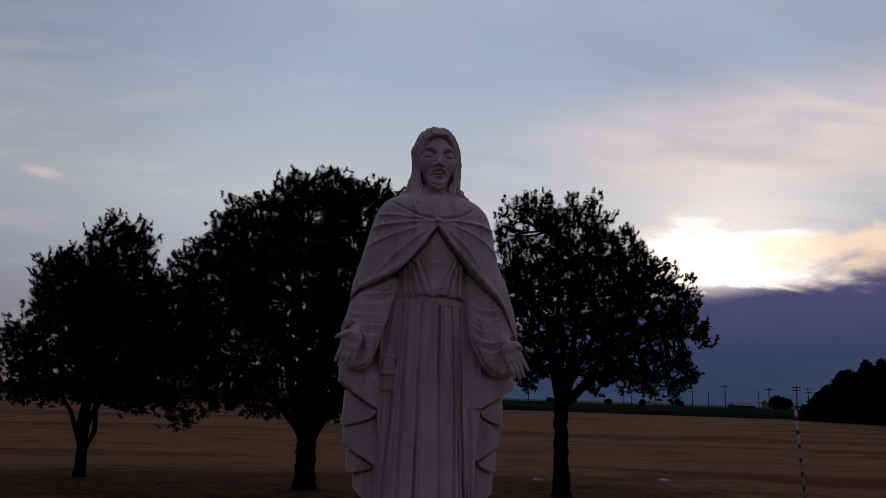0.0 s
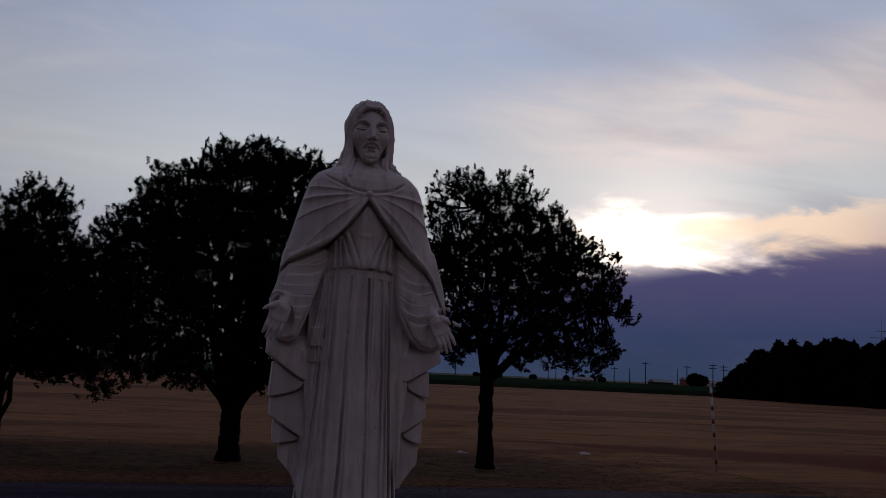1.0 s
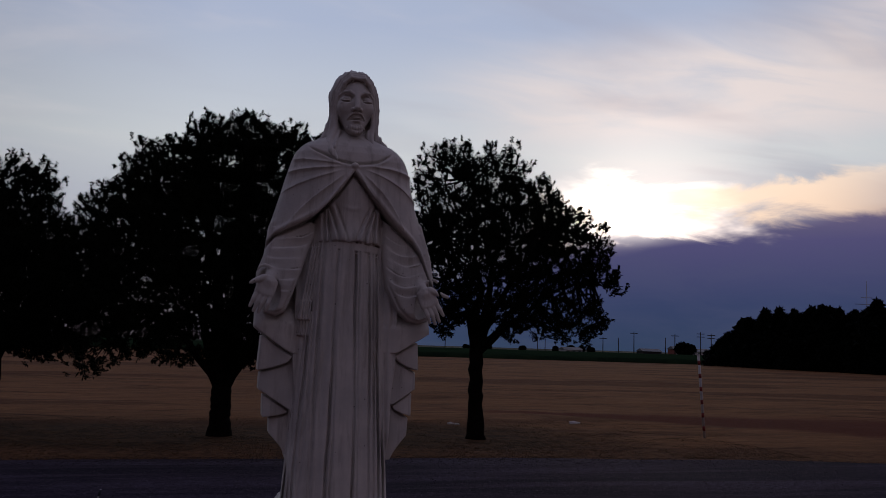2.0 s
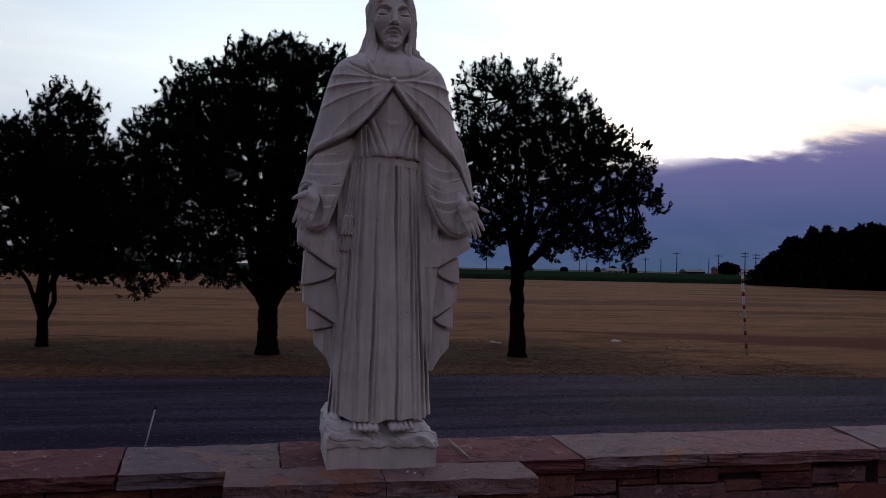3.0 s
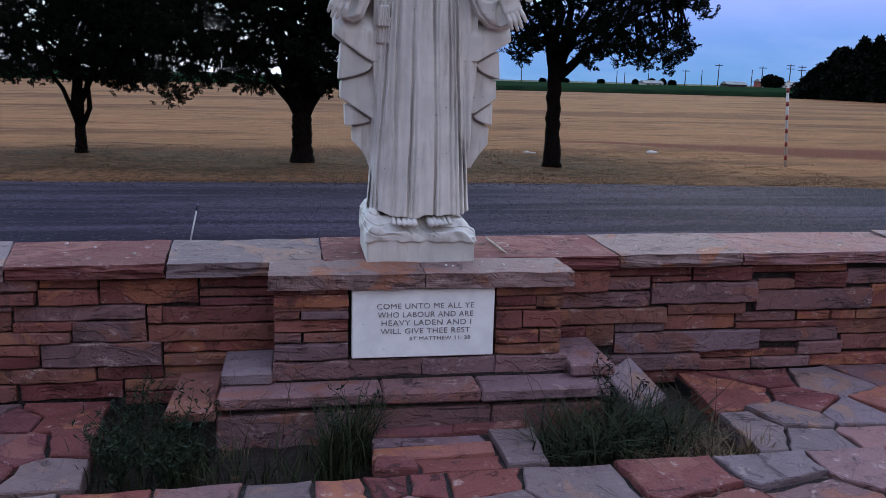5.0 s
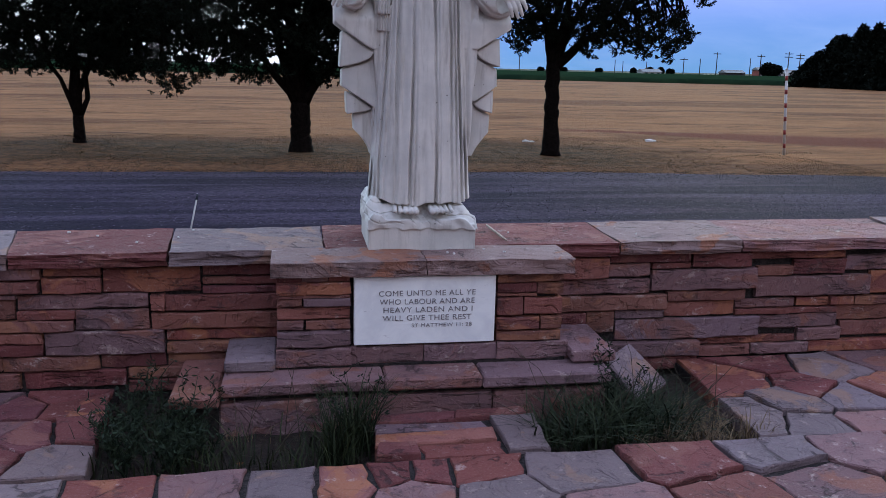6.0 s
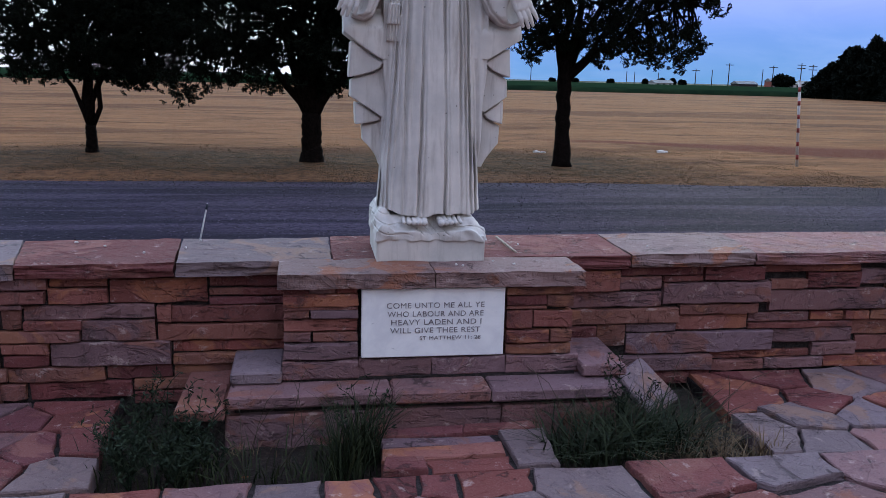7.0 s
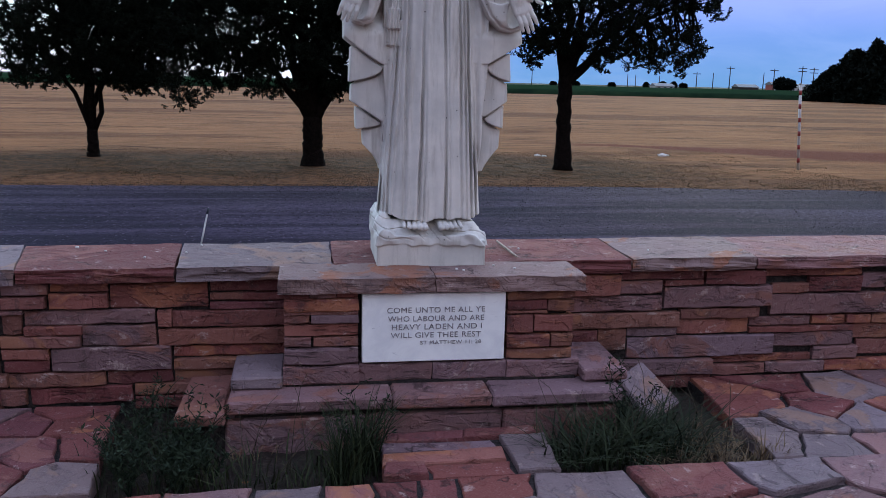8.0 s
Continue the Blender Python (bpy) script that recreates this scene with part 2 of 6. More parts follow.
def mat_road(n):
    v = n.place
    grit = n.noise(v, 16.0, 7, 0.8)
    pebble = n.add("ShaderNodeTexVoronoi", inputs={"Vector": v, "Scale": 26.0}).outputs
    tracks = n.noise(n.mapped(v, (0.16, 1.9, 1)), 1.0, 4, 0.55, 0.5)
    patch = n.noise(n.mapped(v, (0.5, 1.2, 1)), 0.9, 5, 0.6)
    col = n.mix(n.step(tracks, 0.38, 0.64), (0.070, 0.064, 0.078), (0.21, 0.193, 0.215))
    col = n.mix(n.step(patch, 0.5, 0.75, 0, 0.5), col, (0.16, 0.145, 0.145))
    col = n.mix(n.step(grit, 0.42, 0.62, 0.0, 0.72), col, (0.040, 0.037, 0.046))
    chip = n.add("ShaderNodeSeparateXYZ", inputs={0: pebble["Color"]}).outputs[0]
    col = n.mix(n.math("MULTIPLY", n.step(chip, 0.74, 0.90), n.step(pebble["Distance"], 0.36, 0.2)), col, (0.34, 0.32, 0.32))
    col = n.mix(1.0, col, (0.27, 0.232, 0.345), "MULTIPLY")
    n.shader.inputs["Specular IOR Level"].default_value = 0.02
    n.put(n.shader.inputs["Base Color"], col)
    n.shader.inputs["Roughness"].default_value = 0.8
    relief(n, n.math("ADD", grit, n.math("MULTIPLY", pebble["Distance"], -0.5)), 0.8, 0.02)


M_ROAD = material("grey_gravel", mat_road)


def mat_field(n):
    v = n.place
    xyz = n.add("ShaderNodeSeparateXYZ", inputs={0: v}).outputs
    rows = n.noise(n.mapped(v, (0.075, 0.42, 1), rot=(0, 0, 0.03)), 1.0, 7, 0.66, 1.4)
    lines = n.noise(n.mapped(v, (0.20, 1.05, 1), rot=(0, 0, -0.02)), 1.0, 8, 0.72, 2.6)
    patch = n.noise(n.mapped(v, (0.05, 0.12, 1)), 1.0, 4, 0.6)
    tuft = n.noise(v, 7.0, 6, 0.75)
    fine = n.noise(v, 38.0, 4, 0.7)
    bands = n.noise(n.mapped(v, (0.045, 0.15, 1), (3, 7, 0), (0, 0, 0.05)), 1.0, 7, 0.68, 1.0)
    dashes = n.noise(n.mapped(v, (0.75, 1.9, 1), rot=(0, 0, 0.05)), 1.0, 6, 0.68, 0.8)
    straw = n.mix(n.step(lines, 0.36, 0.64), (0.33, 0.225, 0.125), (0.52, 0.375, 0.215))
    straw = n.mix(n.step(patch, 0.45, 0.7, 0, 0.5), straw, (0.36, 0.235, 0.115))
    straw = n.mix(n.step(bands, 0.47, 0.58, 0, 0.75), straw, (0.165, 0.098, 0.054))
    straw = n.mix(n.math("MULTIPLY", n.step(rows, 0.52, 0.62), n.step(dashes, 0.42, 0.60, 0.1, 0.9)), straw, (0.10, 0.060, 0.036))
    straw = n.mix(n.step(dashes, 0.58, 0.66, 0, 0.55), straw, (0.12, 0.075, 0.045))
    straw = n.mix(n.step(dashes, 0.40, 0.30, 0, 0.45), straw, (0.62, 0.46, 0.28))
    # bare red earth of a worn track
    away = n.math("ABSOLUTE", n.math("SUBTRACT", n.math("ADD", xyz[1], n.math("MULTIPLY", xyz[0], 0.5)), n.math("ADD", 20.3, n.math("MULTIPLY", n.math("SUBTRACT", tuft, 0.5), 1.6))))
    wide = n.math("ADD", 0.5, n.math("MULTIPLY", n.math("MAXIMUM", n.math("SUBTRACT", xyz[0], 7.5), 0.0), 0.42))
    red = n.math("MULTIPLY", n.step(n.math("DIVIDE", away, wide), 1.2, 0.5), n.step(n.math("ADD", xyz[0], n.math("MULTIPLY", rows, 3.0)), 5.2, 9.6))
    straw = n.mix(n.math("MULTIPLY", red, 0.95), straw, n.mix(n.step(tuft, 0.35, 0.65), (0.13, 0.040, 0.030), (0.24, 0.080, 0.055)))
    # greener, rougher verge grass under the trees; the dark tone paints in their shade too
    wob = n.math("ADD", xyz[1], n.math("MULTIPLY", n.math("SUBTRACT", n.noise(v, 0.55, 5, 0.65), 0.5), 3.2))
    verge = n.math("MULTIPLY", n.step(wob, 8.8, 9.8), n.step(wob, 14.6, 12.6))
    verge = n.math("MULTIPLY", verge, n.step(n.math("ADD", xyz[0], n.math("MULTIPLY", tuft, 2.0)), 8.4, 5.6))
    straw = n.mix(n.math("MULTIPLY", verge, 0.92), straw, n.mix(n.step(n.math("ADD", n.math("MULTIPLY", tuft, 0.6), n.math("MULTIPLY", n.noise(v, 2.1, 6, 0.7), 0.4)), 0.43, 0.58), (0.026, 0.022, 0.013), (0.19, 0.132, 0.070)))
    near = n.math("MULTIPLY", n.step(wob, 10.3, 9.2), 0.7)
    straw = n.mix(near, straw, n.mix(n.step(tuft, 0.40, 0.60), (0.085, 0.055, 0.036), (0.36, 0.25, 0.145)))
    col = n.mix(n.step(tuft, 0.42, 0.72, 0.0, 0.35), straw, (0.09, 0.06, 0.035))
    col = n.mix(n.step(fine, 0.5, 0.75, 0.0, 0.35), col, (0.46, 0.34, 0.2))
    col = n.mix(1.0, col, (0.44, 0.298, 0.222), "MULTIPLY")
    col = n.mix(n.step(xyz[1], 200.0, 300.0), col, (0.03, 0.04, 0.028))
    n.put(n.shader.inputs["Base Color"], col)
    n.shader.inputs["Roughness"].default_value = 0.95
    n.shader.inputs["Specular IOR Level"].default_value = 0.05
    relief(n, n.math("ADD", tuft, n.math("ADD", n.math("MULTIPLY", fine, 0.4), n.math("MULTIPLY", lines, 0.4))), 0.8, 0.05)


M_FIELD = material("mown_dry_field", mat_field)


def plain(name, a, b, scale=20.0, rough=0.8, bump=0.4, dist=0.01, metal=0.0, random_amount=0.0):
    def build(n):
        g = n.noise(shifted(n), scale, 5, 0.65)
        col = n.mix(n.step(g, 0.32, 0.7), a, b)
        if random_amount:
            col = n.mix(n.math("MULTIPLY", n.pick, random_amount), col, [0.45 * c for c in a])
        n.put(n.shader.inputs["Base Color"], col)
        n.shader.inputs["Roughness"].default_value, n.shader.inputs["Metallic"].default_value = rough, metal
        relief(n, g, bump, dist)
    return material(name, build)


def foliage(name, dark, light):
    def build(n):
        isle = n.add("ShaderNodeNewGeometry").outputs["Random Per Island"]
        patch = n.noise(n.place, 1.3, 3)
        col = n.mix(isle, dark, light)
        col = n.mix(n.step(patch, 0.4, 0.7, 0, 0.5), col, dark)
        n.put(n.shader.inputs["Base Color"], col)
        n.shader.inputs["Roughness"].default_value = 0.75
        n.shader.inputs["Specular IOR Level"].default_value = 0.15
    return material(name, build)


# bark is darker than real bark: its backlit shade is put into the colour
M_BARK = plain("backlit_pine_bark", (0.004, 0.0035, 0.003), (0.011, 0.008, 0.007), 16.0, 0.95, 1.0, 0.03)
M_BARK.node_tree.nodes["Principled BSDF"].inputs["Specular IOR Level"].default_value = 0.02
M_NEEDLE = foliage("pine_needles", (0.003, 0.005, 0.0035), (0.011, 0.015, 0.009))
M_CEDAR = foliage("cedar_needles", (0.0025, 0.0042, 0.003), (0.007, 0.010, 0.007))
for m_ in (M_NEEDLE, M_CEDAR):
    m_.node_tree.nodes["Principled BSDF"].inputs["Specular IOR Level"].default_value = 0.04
M_GRASS = foliage("green_grass", (0.006, 0.011, 0.005), (0.040, 0.050, 0.020))
M_WEED = foliage("weed_leaves", (0.006, 0.011, 0.006), (0.024, 0.036, 0.018))
M_STRAW = foliage("dry_grass", (0.075, 0.052, 0.030), (0.22, 0.16, 0.095))
M_VERGE = foliage("verge_grass", (0.045, 0.034, 0.019), (0.11, 0.078, 0.044))
M_VERGE.node_tree.nodes["Principled BSDF"].inputs["Specular IOR Level"].default_value = 0.0
M_CROP = plain("green_crop", (0.009, 0.020, 0.011), (0.018, 0.034, 0.016), 0.4, 1.0, 0.6, 0.3)
M_CROP.node_tree.nodes["Principled BSDF"].inputs["Specular IOR Level"].default_value = 0.0
M_WHITE = plain("white_paint", (0.52, 0.50, 0.49), (0.40, 0.385, 0.375), 18.0, 0.6, 0.2)
M_REDP = plain("red_paint", (0.24, 0.035, 0.032), (0.16, 0.032, 0.030), 18.0, 0.6, 0.2)
M_WOOD = plain("weathered_wood", (0.030, 0.026, 0.024), (0.060, 0.052, 0.046), 9.0, 0.9, 0.6)
M_STEEL = plain("galvanised_steel", (0.30, 0.31, 0.33), (0.42, 0.43, 0.45), 9.0, 0.55, 0.1, metal=0.6)
M_ROOF = plain("roof_sheet", (0.10, 0.10, 0.11), (0.16, 0.16, 0.17), 2.0, 0.6, 0.1)
M_BRICKRED = plain("red_siding", (0.28, 0.07, 0.05), (0.20, 0.06, 0.05), 3.0, 0.8, 0.2)
M_GLASS = plain("dark_glass", (0.03, 0.035, 0.045), (0.05, 0.055, 0.065), 2.0, 0.1, 0.0)
M_TWIG = plain("dry_twig", (0.24, 0.19, 0.15), (0.42, 0.35, 0.28), 40.0, 0.9, 0.4)
M_STALK = plain("dark_seed_stalk", (0.035, 0.028, 0.020), (0.085, 0.066, 0.045), 40.0, 0.9, 0.4)
M_RUBBLE = plain("pale_rubble", (0.45, 0.42, 0.40), (0.62, 0.60, 0.58), 30.0, 0.9, 0.8)
M_GRAVEL = foliage("loose_gravel", (0.012, 0.011, 0.014), (0.030, 0.027, 0.034))

# ---- building helpers ----
rnd = random.Random(11)


def mesh_of(name, bm, mat, smooth=False):
    me = bpy.data.meshes.new(name)
    bm.to_mesh(me)
    bm.free()
    me.materials.append(mat)
    if smooth:
        me.shade_smooth()
    return me


def mesh_from(name, verts, faces, mat, smooth=False):
    me = bpy.data.meshes.new(name)
    me.from_pydata(verts, [], faces)
    me.materials.append(mat)
    if smooth:
        me.shade_smooth()
    return me


def adopt(ob, parent):
    ob.parent = parent
    m = Matrix.Translation(parent.location)
    up = parent.parent
    if up:
        m = Matrix.Translation(up.location) if up.parent is None else m
    ob.matrix_parent_inverse = Matrix.Translation(parent.location).inverted() if parent.parent is None else Matrix.Identity(4)
    return ob


def part(name, bm, mat, parent, label="", smooth=False):
    me = bm if isinstance(bm, bpy.types.Mesh) else mesh_of(name, bm, mat, smooth)
    ob = adopt(new(name, me), parent)
    return tagged(ob, label)


def thing(name, at, label, category, group="", kind=""):
    ob = new(name)
    ob.location = at
    ob.empty_display_size = 0.1
    return tagged(ob, label, category, group, kind)


def solo(name, me, label, category, kind="", group=""):
    return tagged(new(name, me), label, category, group, kind)


def box(bm, x0, x1, y0, y1, z0, z1, bevel=0.0, jitter=0.0, segments=1):
    made = bmesh.ops.create_cube(bm, size=1.0)
    vs = made["verts"]
    for v in vs:
        v.co = Vector(((x0 + x1) / 2 + v.co.x * (x1 - x0), (y0 + y1) / 2 + v.co.y * (y1 - y0), (z0 + z1) / 2 + v.co.z * (z1 - z0)))
        if jitter:
            v.co += Vector([rnd.uniform(-jitter, jitter) for _ in range(3)])
    if bevel:
        edges = list({e for v in vs for e in v.link_edges})
        bmesh.ops.bevel(bm, geom=edges, offset=bevel, segments=segments, affect="EDGES", profile=0.6)
    return bm


def boxed(*a, **k):
    return box(bmesh.new(), *a, **k)


def tube(verts, faces, pts, radii, sides=8, cap=True):
    """A tapered tube along pts, added to verts and faces."""
    base = len(verts)
    side = Vector((0.31, 0.87, 0.21))
    for i, p in enumerate(pts):
        p = Vector(p)
        d = (Vector(pts[min(i + 1, len(pts) - 1)]) - Vector(pts[max(i - 1, 0)])).normalized()
        u = d.cross(side)
        u = u.normalized() if u.length > 1e-4 else Vector((1, 0, 0))
        w = d.cross(u)
        for k in range(sides):
            a = 2 * math.pi * k / sides
            verts.append(tuple(p + (u * math.cos(a) + w * math.sin(a)) * radii[i]))
    for i in range(len(pts) - 1):
        for k in range(sides):
            a, b = base + i * sides + k, base + i * sides + (k + 1) % sides
            faces.append((a, b, b + sides, a + sides))
    if cap:
        faces.append(tuple(base + k for k in reversed(range(sides))))
        faces.append(tuple(base + (len(pts) - 1) * sides + k for k in range(sides)))


def rod(name, pts, radii, mat, sides=8):
    v, f = [], []
    tube(v, f, pts, radii, sides)
    return mesh_from(name, v, f, mat, True)


# ---- ground, road, crop ----
def spaced(lo, hi, fine_lo, fine_hi, step, growth):
    out, x, s = [], fine_lo, step
    while x < fine_hi:
        out.append(x)
        x += step
    x = fine_hi
    while x < hi:
        out.append(x)
        x += s
        s *= growth
    out.append(hi)
    x, s = fine_lo - step, step
    while x > lo:
        out.insert(0, x)
        x -= s
        s *= growth
    return [lo] + out


def ground_height(x, y):
    f = min(1, max(0, (y - 8.6) / 2.0)) * min(1, max(0, (140 - y) / 60))
    return f * (0.05 * noise.noise((x * 0.35, y * 0.35, 0)) + 0.02 * noise.noise((x * 1.7, y * 1.7, 3)))


xs = spaced(-3000, 3000, -16, 22, 0.35, 1.16)
ys = spaced(-2500, 4200, 7.5, 26, 0.3, 1.14)
gv = [(x, y, ground_height(x, y)) for y in ys for x in xs]
nx = len(xs)
gf = [(j * nx + i, j * nx + i + 1, (j + 1) * nx + i + 1, (j + 1) * nx + i) for j in range(len(ys) - 1) for i in range(nx - 1)]
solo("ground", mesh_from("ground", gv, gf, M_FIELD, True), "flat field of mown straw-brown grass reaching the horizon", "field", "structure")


def road_far(x):
    return 8.66 - 0.016 * max(0, x - 2.5) ** 2 * (1 if x < 9 else 0) - (0.68 + 0.2 * (x - 9) if x >= 9 else 0) + 0.05 * noise.noise((x * 1.9, 0, 7)) + 0.12 * noise.noise((x * 0.45, 4, 7))


rv, rf = [], []
rxs = [-60 + 0.25 * i for i in range(0, 481)]
lanes = [1.05, 2.0, 3.2, 4.4, 5.6, 6.8, 7.6]
for x in rxs:
    far = road_far(min(x, 30))
    far = max(far, 4.0)
    for y in lanes:
        rv.append((x, min(y, far - 0.3), 0.018 + 0.012 * noise.noise((x * 0.4, y * 0.9, 1))))
    rv.append((x, far - 0.12, 0.014))
    rv.append((x, far, -0.01))
k = len(lanes) + 2
rf = [(i * k + j, (i + 1) * k + j, (i + 1) * k + j + 1, i * k + j + 1) for i in range(len(rxs) - 1) for j in range(k - 1)]
solo("road", mesh_from("road", rv, rf, M_ROAD, True), "grey compacted gravel lane running behind the stone wall", "road", "structure")

cv, cf = [], []
cxs = [-700 + 14 * i for i in range(115)]
crows = [(0, 0.0), (0.4, 0.55), (6, 0.7), (30, 0.7), (70, 0.75), (120, 0.8), (270, 0.8)]
for x in cxs:
    for d, h in crows:
        cv.append((x, 118 - 0.2 * max(-80, min(x, 90)) + d * 0.8, h + 0.12 * noise.noise((x * 0.3, d, 2)) if h else -0.05))
k = len(crows)
cf = [(i * k + j, (i + 1) * k + j, (i + 1) * k + j + 1, i * k + j + 1) for i in range(len(cxs) - 1) for j in range(k - 1)]
solo("crop_field", mesh_from("crop_field", cv, cf, M_CROP, True), "strip of dark green crop beyond the dry field", "crop", "structure")

# ---- stone wall ----
PAVE = 0.09


def wall_front(x):
    return 0.29 + 0.033 * x


def wall_stone(parent, x0, x1, z0, z1, tone, front=None, deep=0.16):
    """A split stone with ragged, broken edges."""
    y = (wall_front((x0 + x1) / 2) if front is None else front) + rnd.uniform(-0.016, 0.012)
    h = z1 - z0
    n_ = max(2, min(8, int((x1 - x0) / 0.06)))
    x0, x1, z0, z1 = x0 - 0.0005, x1 + 0.0005, z0 - 0.0005, z1 + 0.0005
    wob, b = min(0.0048, h * 0.07), min(0.0055, h * 0.13)
    bm = bmesh.new()
    rings = []
    for i in range(n_ + 1):
        x = x0 + 0.001 + (x1 - x0 - 0.002) * i / n_ + (rnd.uniform(-0.010, 0.010) if 0 < i < n_ else 0)
        inset = b if i in (0, n_) else 0.0
        lo, up, yy = z0 + rnd.uniform(-0.3, 1) * wob, z1 - rnd.uniform(-0.3, 1) * wob, y + rnd.uniform(-1, 1) * 0.0055 + inset
        ring = [(x, yy + b, lo), (x + rnd.uniform(-0.004, 0.004), yy, lo + b * rnd.uniform(0.4, 1.3)), (x, yy + rnd.uniform(-0.004, 0.004), up - b * rnd.uniform(0.4, 1.3)), (x, yy + b, up), (x, y + deep, up), (x, y + deep, lo)]
        rings.append([bm.verts.new(p) for p in ring])
    for p, q in zip(rings, rings[1:]):
        for k in range(6):
            bm.faces.new((p[k], p[(k + 1) % 6], q[(k + 1) % 6], q[k]))
    bm.faces.new(rings[0])
    bm.faces.new(rings[-1])
    bmesh.ops.recalc_face_normals(bm, faces=bm.faces[:])
    return part("stone", bm, STONE[tone], parent)


def coping(parent, x0, x1, y0, y1, z0, z1, tone, slant0=0.0, slant1=0.0, bevel=0.012):
    bm = boxed(x0 + 0.005, x1 - 0.005, y0, y1, z0, z1)
    for v in bm.verts:
        f = (v.co.y - y0) / (y1 - y0)
        v.co.x += f * (slant0 if v.co.x < (x0 + x1) / 2 else slant1)
        v.co.y += 0.033 * (v.co.x - (x0 + x1) / 2)
    bmesh.ops.subdivide_edges(bm, edges=bm.edges[:], cuts=9, use_grid_fill=True)
    f_mid = (y0 + y1) / 2
    for v in bm.verts:
        q = noise.noise_vector((v.co.x * 5, v.co.y * 5, v.co.z * 9 + x0))
        w = noise.noise_vector((v.co.x * 17, v.co.y * 17, v.co.z * 40 + x0))
        layer = round(2.2 * noise.noise((v.co.x * 3.1 + x0, 0.0, v.co.z * 34))) / 2.2
        front = 1.0 if v.co.y < f_mid else 0.3
        v.co += Vector((q.x * 0.006 + w.x * 0.005, q.y * 0.012 + w.y * 0.011 + front * layer * 0.022, q.z * 0.004 + w.z * 0.0035))
    return part("coping_stone", bm, STONE[tone], parent)


wall_west = thing("wall_west", (-2.4, 0.4, 0), "low dry-laid wall of red and grey sandstone with broad coping slabs", "stone wall", "wing walls", "structure")
wall_east = thing("wall_east", (2.4, 0.4, 0), "low dry-laid wall of red, rust and grey sandstone with broad coping slabs", "stone wall", "wing walls", "structure")
for parent, x0, x1 in ((wall_west, -5.2, -0.55), (wall_east, 0.55, 5.6)):
    bm = bmesh.new()
    vs = [bm.verts.new((x, wall_front(x) + dy, z)) for x in (x0, x1) for dy in (0.03, 0.47) for z in (-0.05, 0.637)]
    for q in ((0, 1, 3, 2), (4, 6, 7, 5), (0, 4, 5, 1), (2, 3, 7, 6), (1, 5, 7, 3), (0, 2, 6, 4)):
        bm.faces.new([vs[i] for i in q])
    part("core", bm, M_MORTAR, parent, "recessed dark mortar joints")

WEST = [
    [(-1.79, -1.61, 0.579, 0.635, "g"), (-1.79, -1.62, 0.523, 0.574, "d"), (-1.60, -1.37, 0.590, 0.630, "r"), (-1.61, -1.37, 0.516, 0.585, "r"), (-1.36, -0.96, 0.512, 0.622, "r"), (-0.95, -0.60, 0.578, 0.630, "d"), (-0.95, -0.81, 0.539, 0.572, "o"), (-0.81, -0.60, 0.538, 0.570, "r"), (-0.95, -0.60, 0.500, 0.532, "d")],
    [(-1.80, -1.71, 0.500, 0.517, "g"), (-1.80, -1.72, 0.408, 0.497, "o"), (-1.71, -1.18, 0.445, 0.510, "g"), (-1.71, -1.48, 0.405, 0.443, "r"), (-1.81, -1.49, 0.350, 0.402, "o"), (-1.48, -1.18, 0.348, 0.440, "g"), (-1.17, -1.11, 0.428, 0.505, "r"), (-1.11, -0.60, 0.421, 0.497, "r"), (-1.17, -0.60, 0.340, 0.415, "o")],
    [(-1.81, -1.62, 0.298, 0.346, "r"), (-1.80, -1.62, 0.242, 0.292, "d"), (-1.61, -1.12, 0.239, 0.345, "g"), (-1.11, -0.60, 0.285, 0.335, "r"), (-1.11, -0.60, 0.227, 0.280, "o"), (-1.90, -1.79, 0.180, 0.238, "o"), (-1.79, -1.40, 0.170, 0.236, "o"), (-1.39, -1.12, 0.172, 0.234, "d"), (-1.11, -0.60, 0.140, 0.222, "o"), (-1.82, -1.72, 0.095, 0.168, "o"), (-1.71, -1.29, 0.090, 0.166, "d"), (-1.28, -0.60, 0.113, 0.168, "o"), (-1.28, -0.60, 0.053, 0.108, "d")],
]
